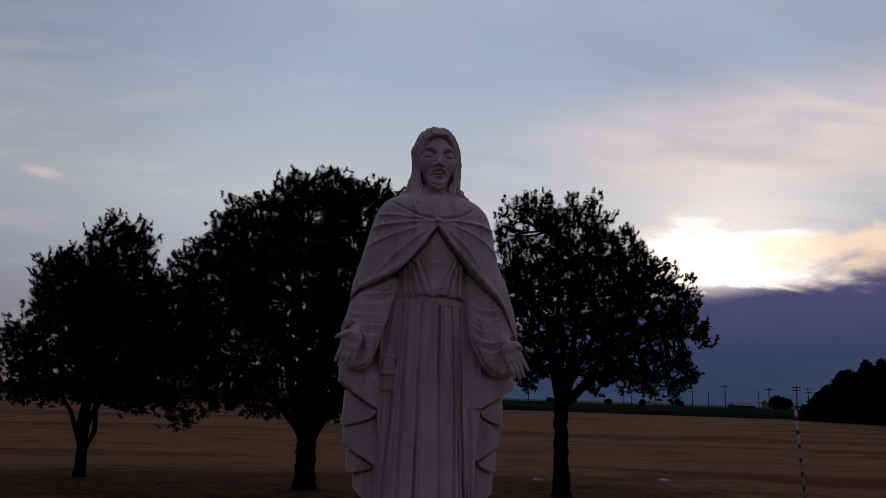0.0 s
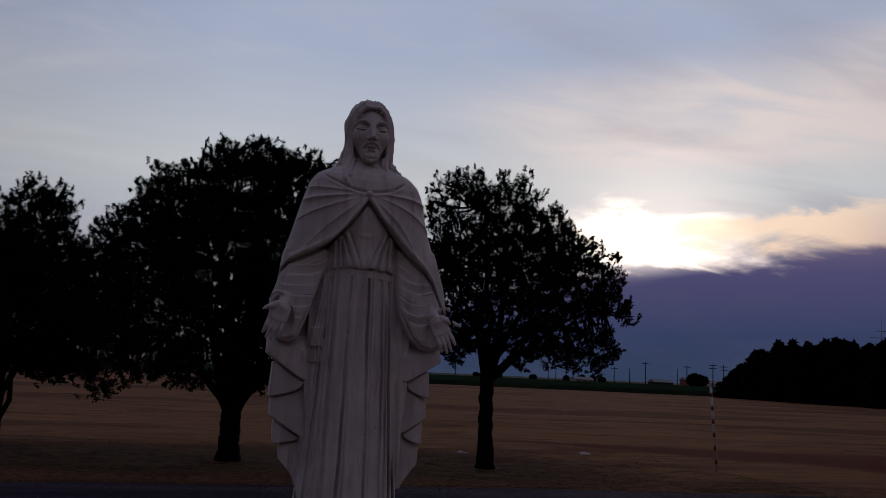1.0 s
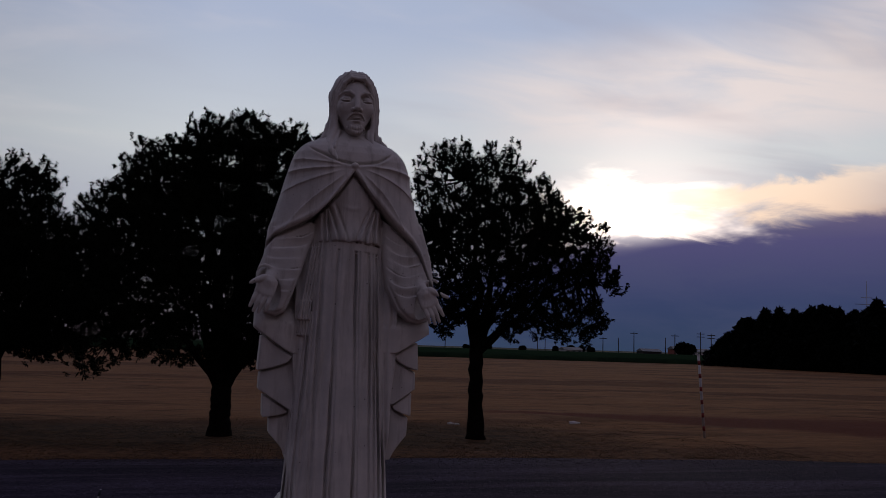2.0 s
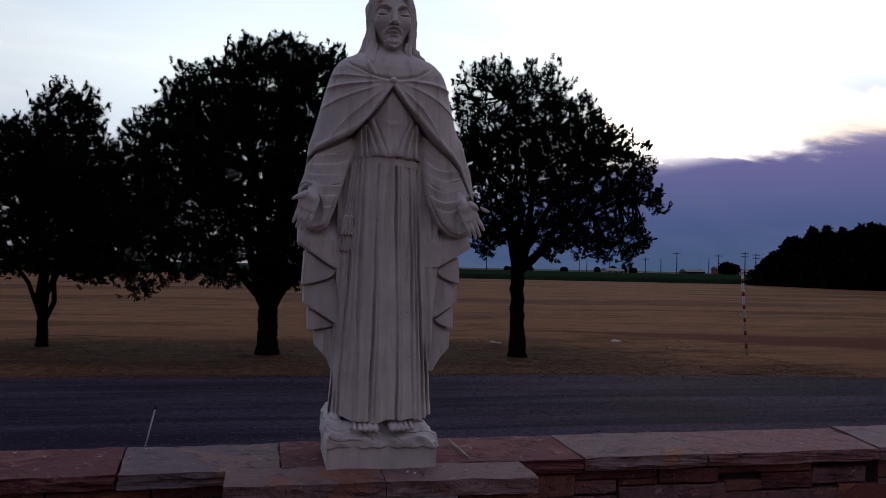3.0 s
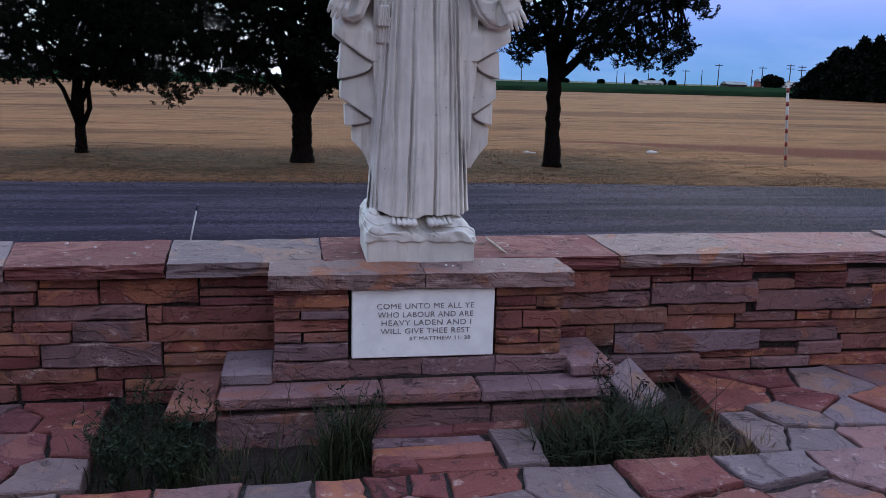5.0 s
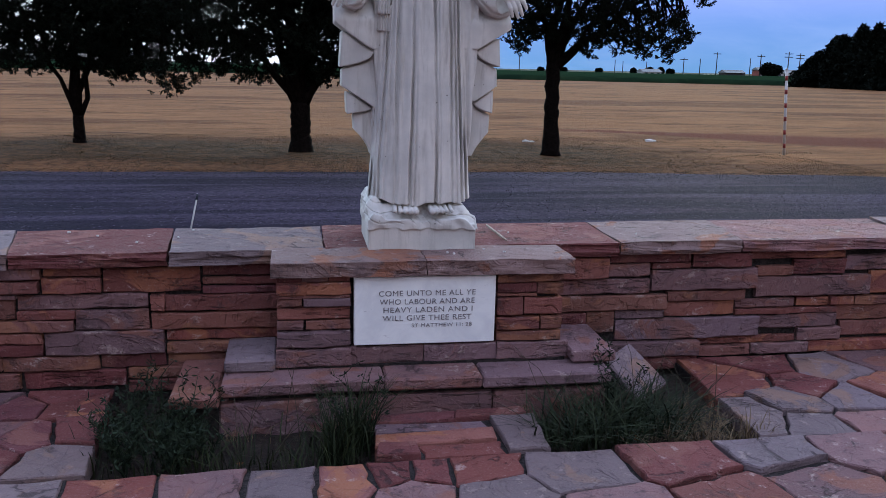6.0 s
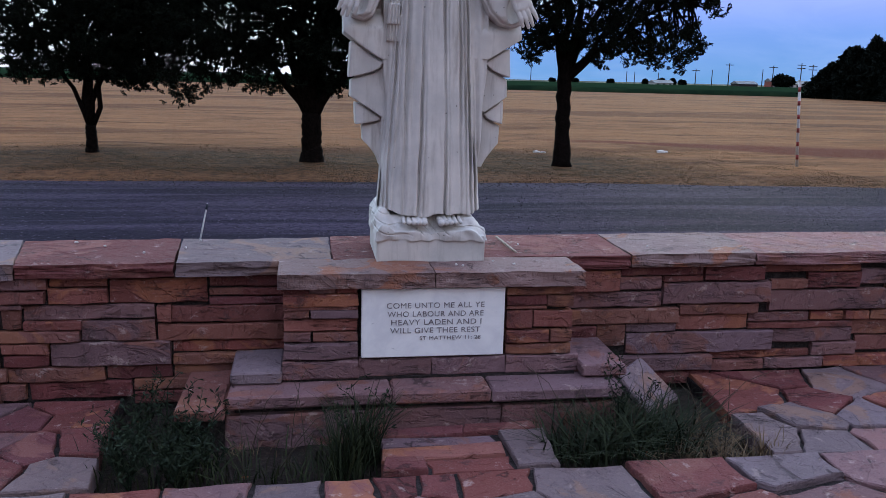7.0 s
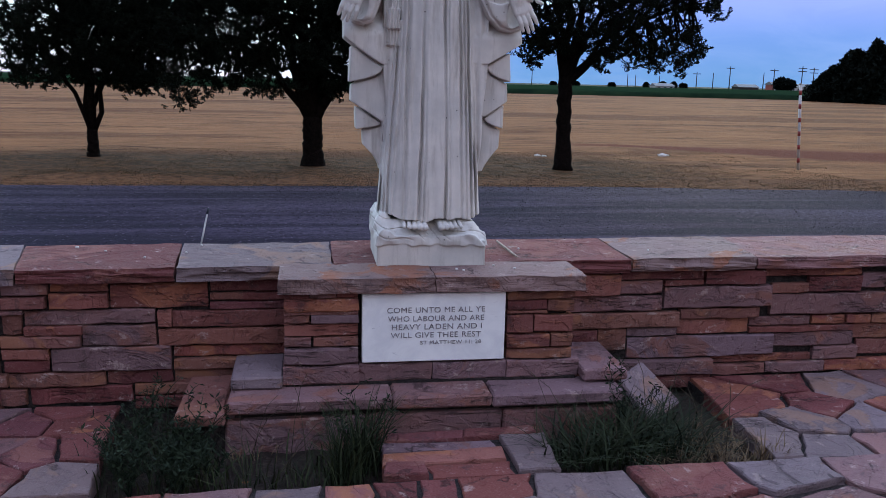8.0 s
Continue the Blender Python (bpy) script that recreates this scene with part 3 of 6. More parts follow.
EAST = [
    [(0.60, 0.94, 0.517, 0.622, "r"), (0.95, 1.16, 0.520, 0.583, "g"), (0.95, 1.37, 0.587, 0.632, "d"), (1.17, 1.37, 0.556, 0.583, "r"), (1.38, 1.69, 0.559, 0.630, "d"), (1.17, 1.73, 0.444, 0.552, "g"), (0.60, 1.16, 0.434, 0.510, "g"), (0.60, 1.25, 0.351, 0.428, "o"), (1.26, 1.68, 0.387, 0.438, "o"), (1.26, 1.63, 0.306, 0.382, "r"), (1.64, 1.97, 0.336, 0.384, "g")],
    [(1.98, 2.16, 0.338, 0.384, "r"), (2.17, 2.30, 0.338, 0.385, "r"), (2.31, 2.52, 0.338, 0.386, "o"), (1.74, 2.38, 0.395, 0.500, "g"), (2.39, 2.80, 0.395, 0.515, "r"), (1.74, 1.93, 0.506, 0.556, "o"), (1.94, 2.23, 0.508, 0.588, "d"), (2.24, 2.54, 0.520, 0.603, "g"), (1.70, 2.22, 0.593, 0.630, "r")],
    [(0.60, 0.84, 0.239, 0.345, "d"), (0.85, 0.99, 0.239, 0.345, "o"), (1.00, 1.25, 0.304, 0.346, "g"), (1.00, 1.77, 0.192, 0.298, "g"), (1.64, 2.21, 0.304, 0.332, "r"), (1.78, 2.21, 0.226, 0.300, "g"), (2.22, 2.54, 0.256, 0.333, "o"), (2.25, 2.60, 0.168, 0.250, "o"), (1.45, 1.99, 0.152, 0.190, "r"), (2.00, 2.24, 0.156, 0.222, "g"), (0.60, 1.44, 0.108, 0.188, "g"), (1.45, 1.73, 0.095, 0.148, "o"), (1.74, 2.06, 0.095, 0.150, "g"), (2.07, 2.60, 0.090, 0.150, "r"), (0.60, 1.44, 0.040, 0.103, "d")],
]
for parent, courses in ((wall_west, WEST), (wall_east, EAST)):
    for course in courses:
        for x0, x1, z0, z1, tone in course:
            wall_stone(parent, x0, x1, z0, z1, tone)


def run_of_stones(parent, x0, x1, z0, z1):
    """Chance courses for the stretches of wall past the middle."""
    z = z0
    while z < z1 - 0.02:
        h = rnd.choice((0.04, 0.055, 0.07, 0.10))
        h = min(h, z1 - z)
        x = x0
        while x < x1:
            w = min(rnd.uniform(0.15, 0.55), x1 - x)
            if x1 - x - w < 0.08:
                w = x1 - x
            wall_stone(parent, x, x + w, z, z + h, rnd.choice("rrggoodr"))
            x += w
        z += h


run_of_stones(wall_west, -5.2, -1.82, 0.02, 0.635)
run_of_stones(wall_east, 2.62, 5.6, 0.02, 0.635)

TOP = 0.70
for parent, slabs in (
    (wall_west, [(-5.2, -4.3, "g", 0, 0.05), (-4.3, -3.4, "p", 0.05, -0.06), (-3.4, -2.6, "r", -0.06, 0.04), (-2.6, -1.72, "p", 0.04, -0.12), (-1.72, -1.085, "d", -0.12, -0.045), (-1.085, -0.42, "p", -0.045, 0.0), (-0.42, -0.04, "d", 0, 0)]),
    (wall_east, [(-0.04, 0.975, "d", 0, 0.02), (0.975, 1.62, "c", 0.02, 0.085), (1.62, 2.60, "g", 0.085, 0.12), (2.60, 3.5, "p", 0.12, 0.0), (3.5, 4.5, "r", 0, 0.05), (4.5, 5.6, "g", 0.05, 0)]),
):
    for x0, x1, tone, s0, s1 in slabs:
        f = wall_front((x0 + x1) / 2) - 0.035
        coping(parent, x0, x1, f, f + 0.545, 0.637 + rnd.uniform(-0.004, 0.004), TOP + rnd.uniform(-0.004, 0.004), tone, s0, s1)

# ---- the pier that carries the statue ----
pier = thing("stone_pier", (0, 0.1, 0), "projecting pier of coursed sandstone with a thick slab top", "pier")
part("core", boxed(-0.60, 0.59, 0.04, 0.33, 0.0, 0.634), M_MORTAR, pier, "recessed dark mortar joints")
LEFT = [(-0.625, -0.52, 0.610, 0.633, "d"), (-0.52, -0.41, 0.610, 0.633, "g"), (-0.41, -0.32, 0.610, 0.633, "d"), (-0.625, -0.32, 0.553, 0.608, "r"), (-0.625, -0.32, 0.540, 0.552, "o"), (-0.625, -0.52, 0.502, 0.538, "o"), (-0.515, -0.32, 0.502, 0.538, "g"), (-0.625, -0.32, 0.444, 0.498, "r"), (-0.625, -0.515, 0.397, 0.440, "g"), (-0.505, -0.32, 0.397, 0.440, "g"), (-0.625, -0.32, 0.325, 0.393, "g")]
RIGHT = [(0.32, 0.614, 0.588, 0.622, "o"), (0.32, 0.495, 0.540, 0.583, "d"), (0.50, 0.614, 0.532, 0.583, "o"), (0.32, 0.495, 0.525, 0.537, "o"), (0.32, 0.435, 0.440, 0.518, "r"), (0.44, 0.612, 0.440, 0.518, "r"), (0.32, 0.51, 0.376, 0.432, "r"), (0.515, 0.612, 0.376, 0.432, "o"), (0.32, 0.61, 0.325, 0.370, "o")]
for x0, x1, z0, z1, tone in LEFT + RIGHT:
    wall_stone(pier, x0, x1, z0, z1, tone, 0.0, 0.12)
for x0, x1, tone in ((-0.632, -0.318, "g"), (-0.316, -0.004, "g"), (-0.002, 0.318, "g"), (0.32, 0.645, "g")):
    wall_stone(pier, x0, x1, 0.243, 0.321, tone, -0.018, 0.14)
for x0, x1, tone in ((-0.648, 0.0, "c"), (0.004, 0.648, "c")):
    bm = boxed(x0, x1, -0.035, 0.262, 0.636, TOP)
    bmesh.ops.subdivide_edges(bm, edges=bm.edges[:], cuts=8, use_grid_fill=True)
    for v in bm.verts:
        q = noise.noise_vector((v.co.x * 6, v.co.y * 6, v.co.z * 14 + 3))
        w = noise.noise_vector((v.co.x * 19, v.co.y * 19, v.co.z * 45 + 3))
        v.co += Vector((q.x * 0.006 + w.x * 0.004, q.y * 0.011 + w.y * 0.010, q.z * 0.003 + w.z * 0.003))
    part("coping_stone", bm, STONE[tone], pier)
# ledges and step below the pier
ledge = thing("stone_step", (0, -0.1, 0), "broad step of grey sandstone slabs at the foot of the pier", "step")
for x0, x1 in ((-0.845, -0.19), (-0.186, 0.225), (0.229, 0.80)):
    bm = boxed(x0, x1, -0.17, 0.02, 0.178, 0.232, bevel=0.008, jitter=0.004)
    part("tread", bm, M_GREY, ledge)
part("rubble_bed", boxed(-0.82, 0.79, -0.12, 0.02, 0.150, 0.182), M_MORTAR, ledge, "coarse gravel mortar")
part("rubble_bed", boxed(-0.62, 0.63, -0.012, 0.05, 0.225, 0.245), M_MORTAR, ledge, "coarse gravel mortar")
for x0, x1 in ((-0.856, -0.30), (-0.295, 0.27), (0.275, 0.78)):
    part("riser", boxed(x0, x1, -0.155, 0.02, -0.02, 0.150, bevel=0.008, jitter=0.006), M_GREY, ledge)
solo("stone_block", mesh_of("stone_block", boxed(-0.842, -0.632, -0.045, 0.268, 0.235, 0.292, bevel=0.008, jitter=0.004), M_PALE), "pale square-cut sandstone slab on the step", "stone block", group="side slabs")
solo("stone_block", mesh_of("stone_block", boxed(0.648, 0.845, -0.07, 0.31, 0.235, 0.292, bevel=0.008, jitter=0.006), M_GREY), "grey sandstone slab on the step", "stone block", group="side slabs")
bm = boxed(-1.045, -0.852, -0.215, 0.25, 0.155, 0.205, bevel=0.008, jitter=0.005)
solo("stone_block", mesh_of("stone_block", bm, M_ORANGE), "rusty brown sandstone slab beside the step", "stone block", group="side slabs")
solo("stone_block", mesh_of("stone_block", boxed(-1.02, -0.86, -0.15, 0.25, -0.02, 0.155, jitter=0.008), M_MORTAR), "rough dark footing stone under a slab", "stone block")
bm = boxed(-0.12, 0.12, -0.12, 0.12, -0.022, 0.022, bevel=0.007, jitter=0.008)
bmesh.ops.transform(bm, matrix=pose(0.965, 0.0, 0.150, 40, -6, 40), verts=bm.verts)
solo("loose_slab", mesh_of("loose_slab", bm, M_PALE), "pale loose slab leaning in the weeds against the wall", "stone slab")


# ---- flagstone paving ----
def clip(poly, p, nrm):
    out = []
    for a, b in zip(poly, poly[1:] + poly[:1]):
        da, db = (a - p).dot(nrm), (b - p).dot(nrm)
        if da <= 0:
            out.append(a)
        if da * db < 0:
            out.append(a + (b - a) * (da / (da - db)))
    return out


def flags(parent, region, seeds, gap=0.012):
    """Irregular flags: the cells round the seeds, kept apart by open joints."""
    for i, (sx, sy, tone) in enumerate(seeds):
        poly = [Vector(p) for p in region]
        s = Vector((sx, sy))
        for j, (ox, oy, _) in enumerate(seeds):
            if j != i and poly:
                o = Vector((ox, oy))
                d = (o - s)
                n_ = d.normalized()
                turn = 0.25 * math.sin(3.1 * (i + j) + 5 * (sx + ox))
                n_ = Vector((n_.x * math.cos(turn) - n_.y * math.sin(turn), n_.x * math.sin(turn) + n_.y * math.cos(turn))) if (i - j) % 3 == 0 else n_
                poly = clip(poly, (s + o) / 2 - n_ * gap * 0.5, n_)
        if len(poly) < 3:
            continue
        c = sum(poly, Vector((0, 0))) / len(poly)
        ring = []
        for a, b in zip(poly, poly[1:] + poly[:1]):
            ring.append(a)
            cuts_ = min(6, int((b - a).length / 0.055))
            for m_ in range(1, cuts_):
                ring.append(a.lerp(b, m_ / cuts_ + rnd.uniform(-0.06, 0.06)) + (c - a).normalized() * rnd.uniform(-0.005, 0.018))
        z = PAVE + rnd.uniform(-0.014, 0.012)
        tilt = (rnd.uniform(-0.03, 0.03), rnd.uniform(-0.03, 0.03))
        bm = bmesh.new()
        rings = []
        for inset, h in ((0.0, -0.075), (0.0, -0.006), (0.005, 0.0)):
            rings.append([bm.verts.new((*(p + (c - p).normalized() * inset), z + h + tilt[0] * (p.x - c.x) + tilt[1] * (p.y - c.y))) for p in ring])
        for lo, up in zip(rings, rings[1:]):
            for k in range(len(ring)):
                q = (k + 1) % len(ring)
                bm.faces.new((lo[k], lo[q], up[q], up[k]))
        bm.faces.new(rings[-1])
        bmesh.ops.recalc_face_normals(bm, faces=bm.faces[:])
        part("flagstone", bm, STONE[tone], parent)


paving = thing("pavement", (0, -1.0, 0), "crazy paving of irregular red, grey and pale flagstones with open joints", "paving", "", "structure")
part("bedding", boxed(-5.2, -1.335, -0.60, 0.30, -0.03, PAVE - 0.02), M_MORTAR, paving, "dark mortar between the flags")
part("bedding", boxed(1.325, 5.6, -0.60, 0.45, -0.03, PAVE - 0.02), M_MORTAR, paving, "dark mortar between the flags")
part("bedding", boxed(-0.24, 0.405, -0.60, -0.16, -0.03, PAVE - 0.02), M_MORTAR, paving, "dark mortar between the flags")
part("bedding", boxed(-5.2, 5.6, -6.5, -0.60, -0.03, PAVE - 0.02), M_MORTAR, paving, "dark mortar between the flags")
SE = [(1.49, 0.03, "r"), (2.03, 0.12, "p"), (1.78, -0.09, "d"), (1.60, -0.26, "p"), (1.90, -0.24, "p"), (1.56, -0.50, "p"), (1.36, -0.40, "p"), (1.85, -0.50, "g"), (2.16, -0.16, "r"), (2.2, -0.45, "g"), (1.74, 0.27, "d"), (2.4, 0.22, "g"), (2.5, -0.1, "p"), (2.6, -0.45, "r"), (3.0, 0.1, "g"), (3.2, -0.4, "p")]
SW = [(-1.70, 0.05, "d"), (-1.45, 0.04, "r"), (-1.57, -0.25, "d"), (-1.42, -0.47, "p"), (-1.73, -0.15, "g"), (-1.66, -0.43, "d"), (-1.52, 0.20, "d"), (-1.37, -0.20, "d"), (-1.92, -0.05, "r"), (-1.95, -0.35, "p"), (-1.85, 0.15, "g"), (-2.2, -0.4, "g"), (-2.25, 0.0, "r"), (-2.6, -0.1, "p"), (-2.9, -0.45, "r")]
# narrow strips laid across the way to the step
STRIPS = [(-0.24, 0.10, -0.262, -0.180, "d"), (0.10, 0.40, -0.262, -0.180, "d"), (-0.245, 0.215, -0.355, -0.268, "g"), (-0.25, 0.225, -0.468, -0.362, "r"), (-0.25, -0.095, -0.585, -0.474, "d"), (-0.088, 0.235, -0.585, -0.474, "r"), (0.24, 0.415, -0.585, -0.268, "p")]
FRONT = [(-0.20, -0.66, "d"), (-0.08, -0.67, "d"), (0.08, -0.68, "r"), (0.45, -0.76, "p"), (0.86, -0.74, "d"), (1.26, -0.70, "p"), (1.62, -0.72, "g"), (1.32, -0.95, "g"), (1.90, -0.78, "p"), (-0.38, -0.70, "r"), (-0.58, -0.69, "p"), (-0.86, -0.68, "g"), (-1.18, -0.70, "r"), (-1.48, -0.72, "p"), (-1.8, -0.78, "d"), (-0.15, -0.86, "g"), (0.12, -0.92, "p"), (0.95, -1.02, "r"), (1.75, -1.05, "r"), (0.5, -1.06, "g"), (-1.2, -1.02, "g"), (-0.7, -1.02, "r"), (-1.8, -1.05, "p"), (2.2, -0.95, "r")]
for row in range(11):
    for col in range(14):
        FRONT.append((-4.9 + 0.75 * col + rnd.uniform(-0.2, 0.2), -1.55 - 0.45 * row + rnd.uniform(-0.12, 0.12), rnd.choice("rgpdg")))
for col in range(6):
    FRONT.append((-5 + 0.55 * col, -0.9 + rnd.uniform(-0.1, 0.1), rnd.choice("rgpd")))
    FRONT.append((2.7 + 0.5 * col, -0.9 + rnd.uniform(-0.1, 0.1), rnd.choice("rgpd")))
flags(paving, [(1.335, 0.33), (1.26, -0.595), (3.6, -0.595), (3.6, 0.4)], SE)
flags(paving, [(-3.2, 0.18), (-3.2, -0.595), (-1.27, -0.595), (-1.34, 0.24)], SW)
for x0, x1, y0, y1, tone in STRIPS:
    a, b, c, d = (rnd.uniform(-0.012, 0.012) for _ in range(4))
    flags(paving, [(x0 + a, y1), (x0 - a, y0), (x1 + b, y0 + c * 0.4), (x1 - b, y1 + d * 0.4)], [((x0 + x1) / 2, (y0 + y1) / 2, tone)])
flags(paving, [(-5.2, -0.60), (-5.2, -6.5), (5.6, -6.5), (5.6, -0.60)], FRONT)


def bed(name, x0, x1, y0, y1, label):
    v, f = [], []
    m = 24
    for j in range(m + 1):
        for i in range(m + 1):
            x, y = x0 + (x1 - x0) * i / m, y0 + (y1 - y0) * j / m
            v.append((x, y, 0.012 + 0.02 * noise.noise((x * 9, y * 9, 1)) + 0.012 * noise.noise((x * 30, y * 30, 2))))
    f = [(j * (m + 1) + i, j * (m + 1) + i + 1, (j + 1) * (m + 1) + i + 1, (j + 1) * (m + 1) + i) for j in range(m) for i in range(m)]
    return solo(name, mesh_from(name, v, f, M_SOIL, True), label, "soil", "structure")


bed("soil_bed", -1.43, -0.20, -0.61, 0.30, "dark dry soil of a planting bed")
bed("soil_bed", 0.30, 1.40, -0.61, 0.36, "dark dry soil of a planting bed with straw litter")

# ---- marble tablet ----
tablet = thing("marble_tablet", (0, 0, 0.48), "white marble tablet with a carved verse set in the pier", "plaque")
part("slab", boxed(-0.305, 0.305, -0.012, 0.03, 0.330, 0.628, bevel=0.003), M_MARBLE, tablet)


def letters(text, width, height, x, z):
    cu = bpy.data.curves.new("verse", "FONT")
    cu.body, cu.size, cu.align_x, cu.align_y, cu.extrude, cu.space_character = text, 1.0, "CENTER", "CENTER", 0.02, 1.08
    ob = new("verse", cu)
    bpy.context.view_layer.update()
    me = bpy.data.meshes.new_from_object(ob.evaluated_get(bpy.context.evaluated_depsgraph_get()))
    bpy.data.objects.remove(ob)
    xs_ = [v.co.x for v in me.vertices]
    ys_ = [v.co.y for v in me.vertices]
    sx, sy = width / (max(xs_) - min(xs_)), height / (max(ys_) - min(ys_))
    cx, cy = (max(xs_) + min(xs_)) / 2, (max(ys_) + min(ys_)) / 2
    for v in me.vertices:
        v.co = (x + (v.co.x - cx) * sx, -0.0135 - v.co.z * 0.05, z + (v.co.y - cy) * sy)
    me.materials.clear()
    me.materials.append(M_INK)
    part("verse", me, M_INK, tablet, "line of dark incised capitals")


for text, width, height, x, z in (
    ("COME UNTO ME ALL YE", 0.416, 0.0235, 0.008, 0.556), ("WHO LABOUR AND ARE", 0.410, 0.0235, 0.008, 0.519), ("HEAVY LADEN AND I", 0.385, 0.0235, 0.012, 0.483),
    ("WILL GIVE THEE REST", 0.385, 0.0235, 0.008, 0.447), ("ST MATTHEW 11: 28", 0.262, 0.0165, 0.072, 0.413),
):
    letters(text, width, height, x, z)


# ---- statue, carved as one solid ----
class Solid:
    """A distance field on a grid, from which a closed surface is drawn."""

    def __init__(self, lo, hi, h):
        self.lo, self.h = np.array(lo, dtype=np.float32), h
        self.n = [int(math.ceil((b - a) / h)) + 1 for a, b in zip(lo, hi)]
        self.ax = [(lo[i] + h * np.arange(self.n[i])).astype(np.float32) for i in range(3)]
        self.d = np.full(self.n, 0.5, dtype=np.float32)

    def window(self, lo, hi):
        s = tuple(slice(max(0, int((lo[i] - self.lo[i]) / self.h)), min(self.n[i], int((hi[i] - self.lo[i]) / self.h) + 2)) for i in range(3))
        return s, self.ax[0][s[0]][:, None, None], self.ax[1][s[1]][None, :, None], self.ax[2][s[2]][None, None, :]

    def add(self, fn, lo, hi, k=0.01):
        s, x, y, z = self.window(lo, hi)
        a, b = self.d[s], fn(x, y, z)
        h = np.clip(0.5 + 0.5 * (a - b) / k, 0, 1)
        self.d[s] = a * (1 - h) + b * h - k * h * (1 - h)

    def cut(self, fn, lo, hi, k=0.01):
        s, x, y, z = self.window(lo, hi)
        a, b = self.d[s], -fn(x, y, z)
        h = np.clip(0.5 - 0.5 * (a - b) / k, 0, 1)
        self.d[s] = a * (1 - h) + b * h + k * h * (1 - h)

    def carve(self, fn, lo, hi):
        s, x, y, z = self.window(lo, hi)
        self.d[s] = self.d[s] + fn(x, y, z)

    def ball(self, c, r, k=0.01, cut=False, turn=0.0):
        """An ellipsoid with the half axes r, turned about the line of sight."""
        m, ct, st = max(r) + 0.04, math.cos(turn), math.sin(turn)

        def fn(x, y, z):
            u, w = (x - c[0]) * ct + (z - c[2]) * st, -(x - c[0]) * st + (z - c[2]) * ct
            q = np.sqrt((u / r[0]) ** 2 + ((y - c[1]) / r[1]) ** 2 + (w / r[2]) ** 2)
            return (q - 1) * min(r)
        (self.cut if cut else self.add)(fn, [a - m for a in c], [a + m for a in c], k)

    def limb(self, a, b, ra, rb, k=0.01, cut=False):
        """A rounded cone from a to b."""
        a, b = np.array(a, dtype=np.float32), np.array(b, dtype=np.float32)
        ab, m = b - a, max(ra, rb) + 0.04
        ll = float(ab @ ab)

        def fn(x, y, z):
            t = np.clip(((x - a[0]) * ab[0] + (y - a[1]) * ab[1] + (z - a[2]) * ab[2]) / ll, 0, 1)
            return np.sqrt((x - a[0] - t * ab[0]) ** 2 + (y - a[1] - t * ab[1]) ** 2 + (z - a[2] - t * ab[2]) ** 2) - (ra + (rb - ra) * t)
        (self.cut if cut else self.add)(fn, np.minimum(a, b) - m, np.maximum(a, b) + m, k)

    def surface(self):
        d, s = self.d, self.d < 0
        nx_, ny_, nz_ = [v - 1 for v in self.n]
        cnt = np.zeros((nx_, ny_, nz_), dtype=np.uint8)
        corners = [(i, j, l) for i in (0, 1) for j in (0, 1) for l in (0, 1)]
        for i, j, l in corners:
            cnt += s[i:nx_ + i, j:ny_ + j, l:nz_ + l]
        idx = np.argwhere((cnt > 0) & (cnt < 8))
        number = np.full((nx_, ny_, nz_), -1, dtype=np.int32)
        number[idx[:, 0], idx[:, 1], idx[:, 2]] = np.arange(len(idx))
        val = {c: d[idx[:, 0] + c[0], idx[:, 1] + c[1], idx[:, 2] + c[2]] for c in corners}
        total, hits = np.zeros((len(idx), 3), dtype=np.float64), np.zeros(len(idx))
        for p in corners:
            for axis in range(3):
                if p[axis] == 0:
                    q = tuple(1 if i == axis else p[i] for i in range(3))
                    a, b = val[p], val[q]
                    on = (a < 0) != (b < 0)
                    t = np.where(on, a / np.where(a - b == 0, 1, a - b), 0)
                    at = np.array(p, dtype=np.float64)[None, :].repeat(len(idx), 0)
                    at[:, axis] += t
                    total += at * on[:, None]
                    hits += on
        pts = (idx + total / hits[:, None]) * self.h + self.lo
        faces = []
        for axis in range(3):
            o1, o2 = [(1, 2), (2, 0), (0, 1)][axis]
            lo_ = [slice(None)] * 3
            hi_ = [slice(None)] * 3
            lo_[axis], hi_[axis] = slice(0, -1), slice(1, None)
            a, b = s[tuple(lo_)], s[tuple(hi_)]
            e = np.argwhere(a != b)
            e = e[(e[:, o1] > 0) & (e[:, o2] > 0) & (e[:, o1] < self.n[o1] - 1) & (e[:, o2] < self.n[o2] - 1)]
            inside = a[e[:, 0], e[:, 1], e[:, 2]]
            quad = []
            for u, w in ((-1, -1), (0, -1), (0, 0), (-1, 0)):
                c = e.copy()
                c[:, o1] += u
                c[:, o2] += w
                quad.append(number[c[:, 0], c[:, 1], c[:, 2]])
            quad = np.stack(quad, 1)
            quad[~inside] = quad[~inside][:, ::-1]
            faces.append(quad)
        return pts, np.concatenate(faces)


def groove(x, at, width):
    return np.exp(-((x - at) / width) ** 2)


def smooth01(v, a, b):
    t = np.clip((v - a) / (b - a), 0, 1)
    return t * t * (3 - 2 * t)


def wavy(x, y, z, f, seed):
    return np.sin(f * x + 1.3 * seed + 1.7 * np.sin(f * 0.63 * z + seed)) * np.sin(f * 0.9 * y + 2.1 * seed) * np.sin(f * 1.1 * z + 0.7 * seed + np.sin(f * 0.8 * x))


def along(v, at, values):
    """Values read off a line of marks, for a whole array."""
    return np.interp(v.ravel(), at, values).astype(np.float32).reshape(v.shape)


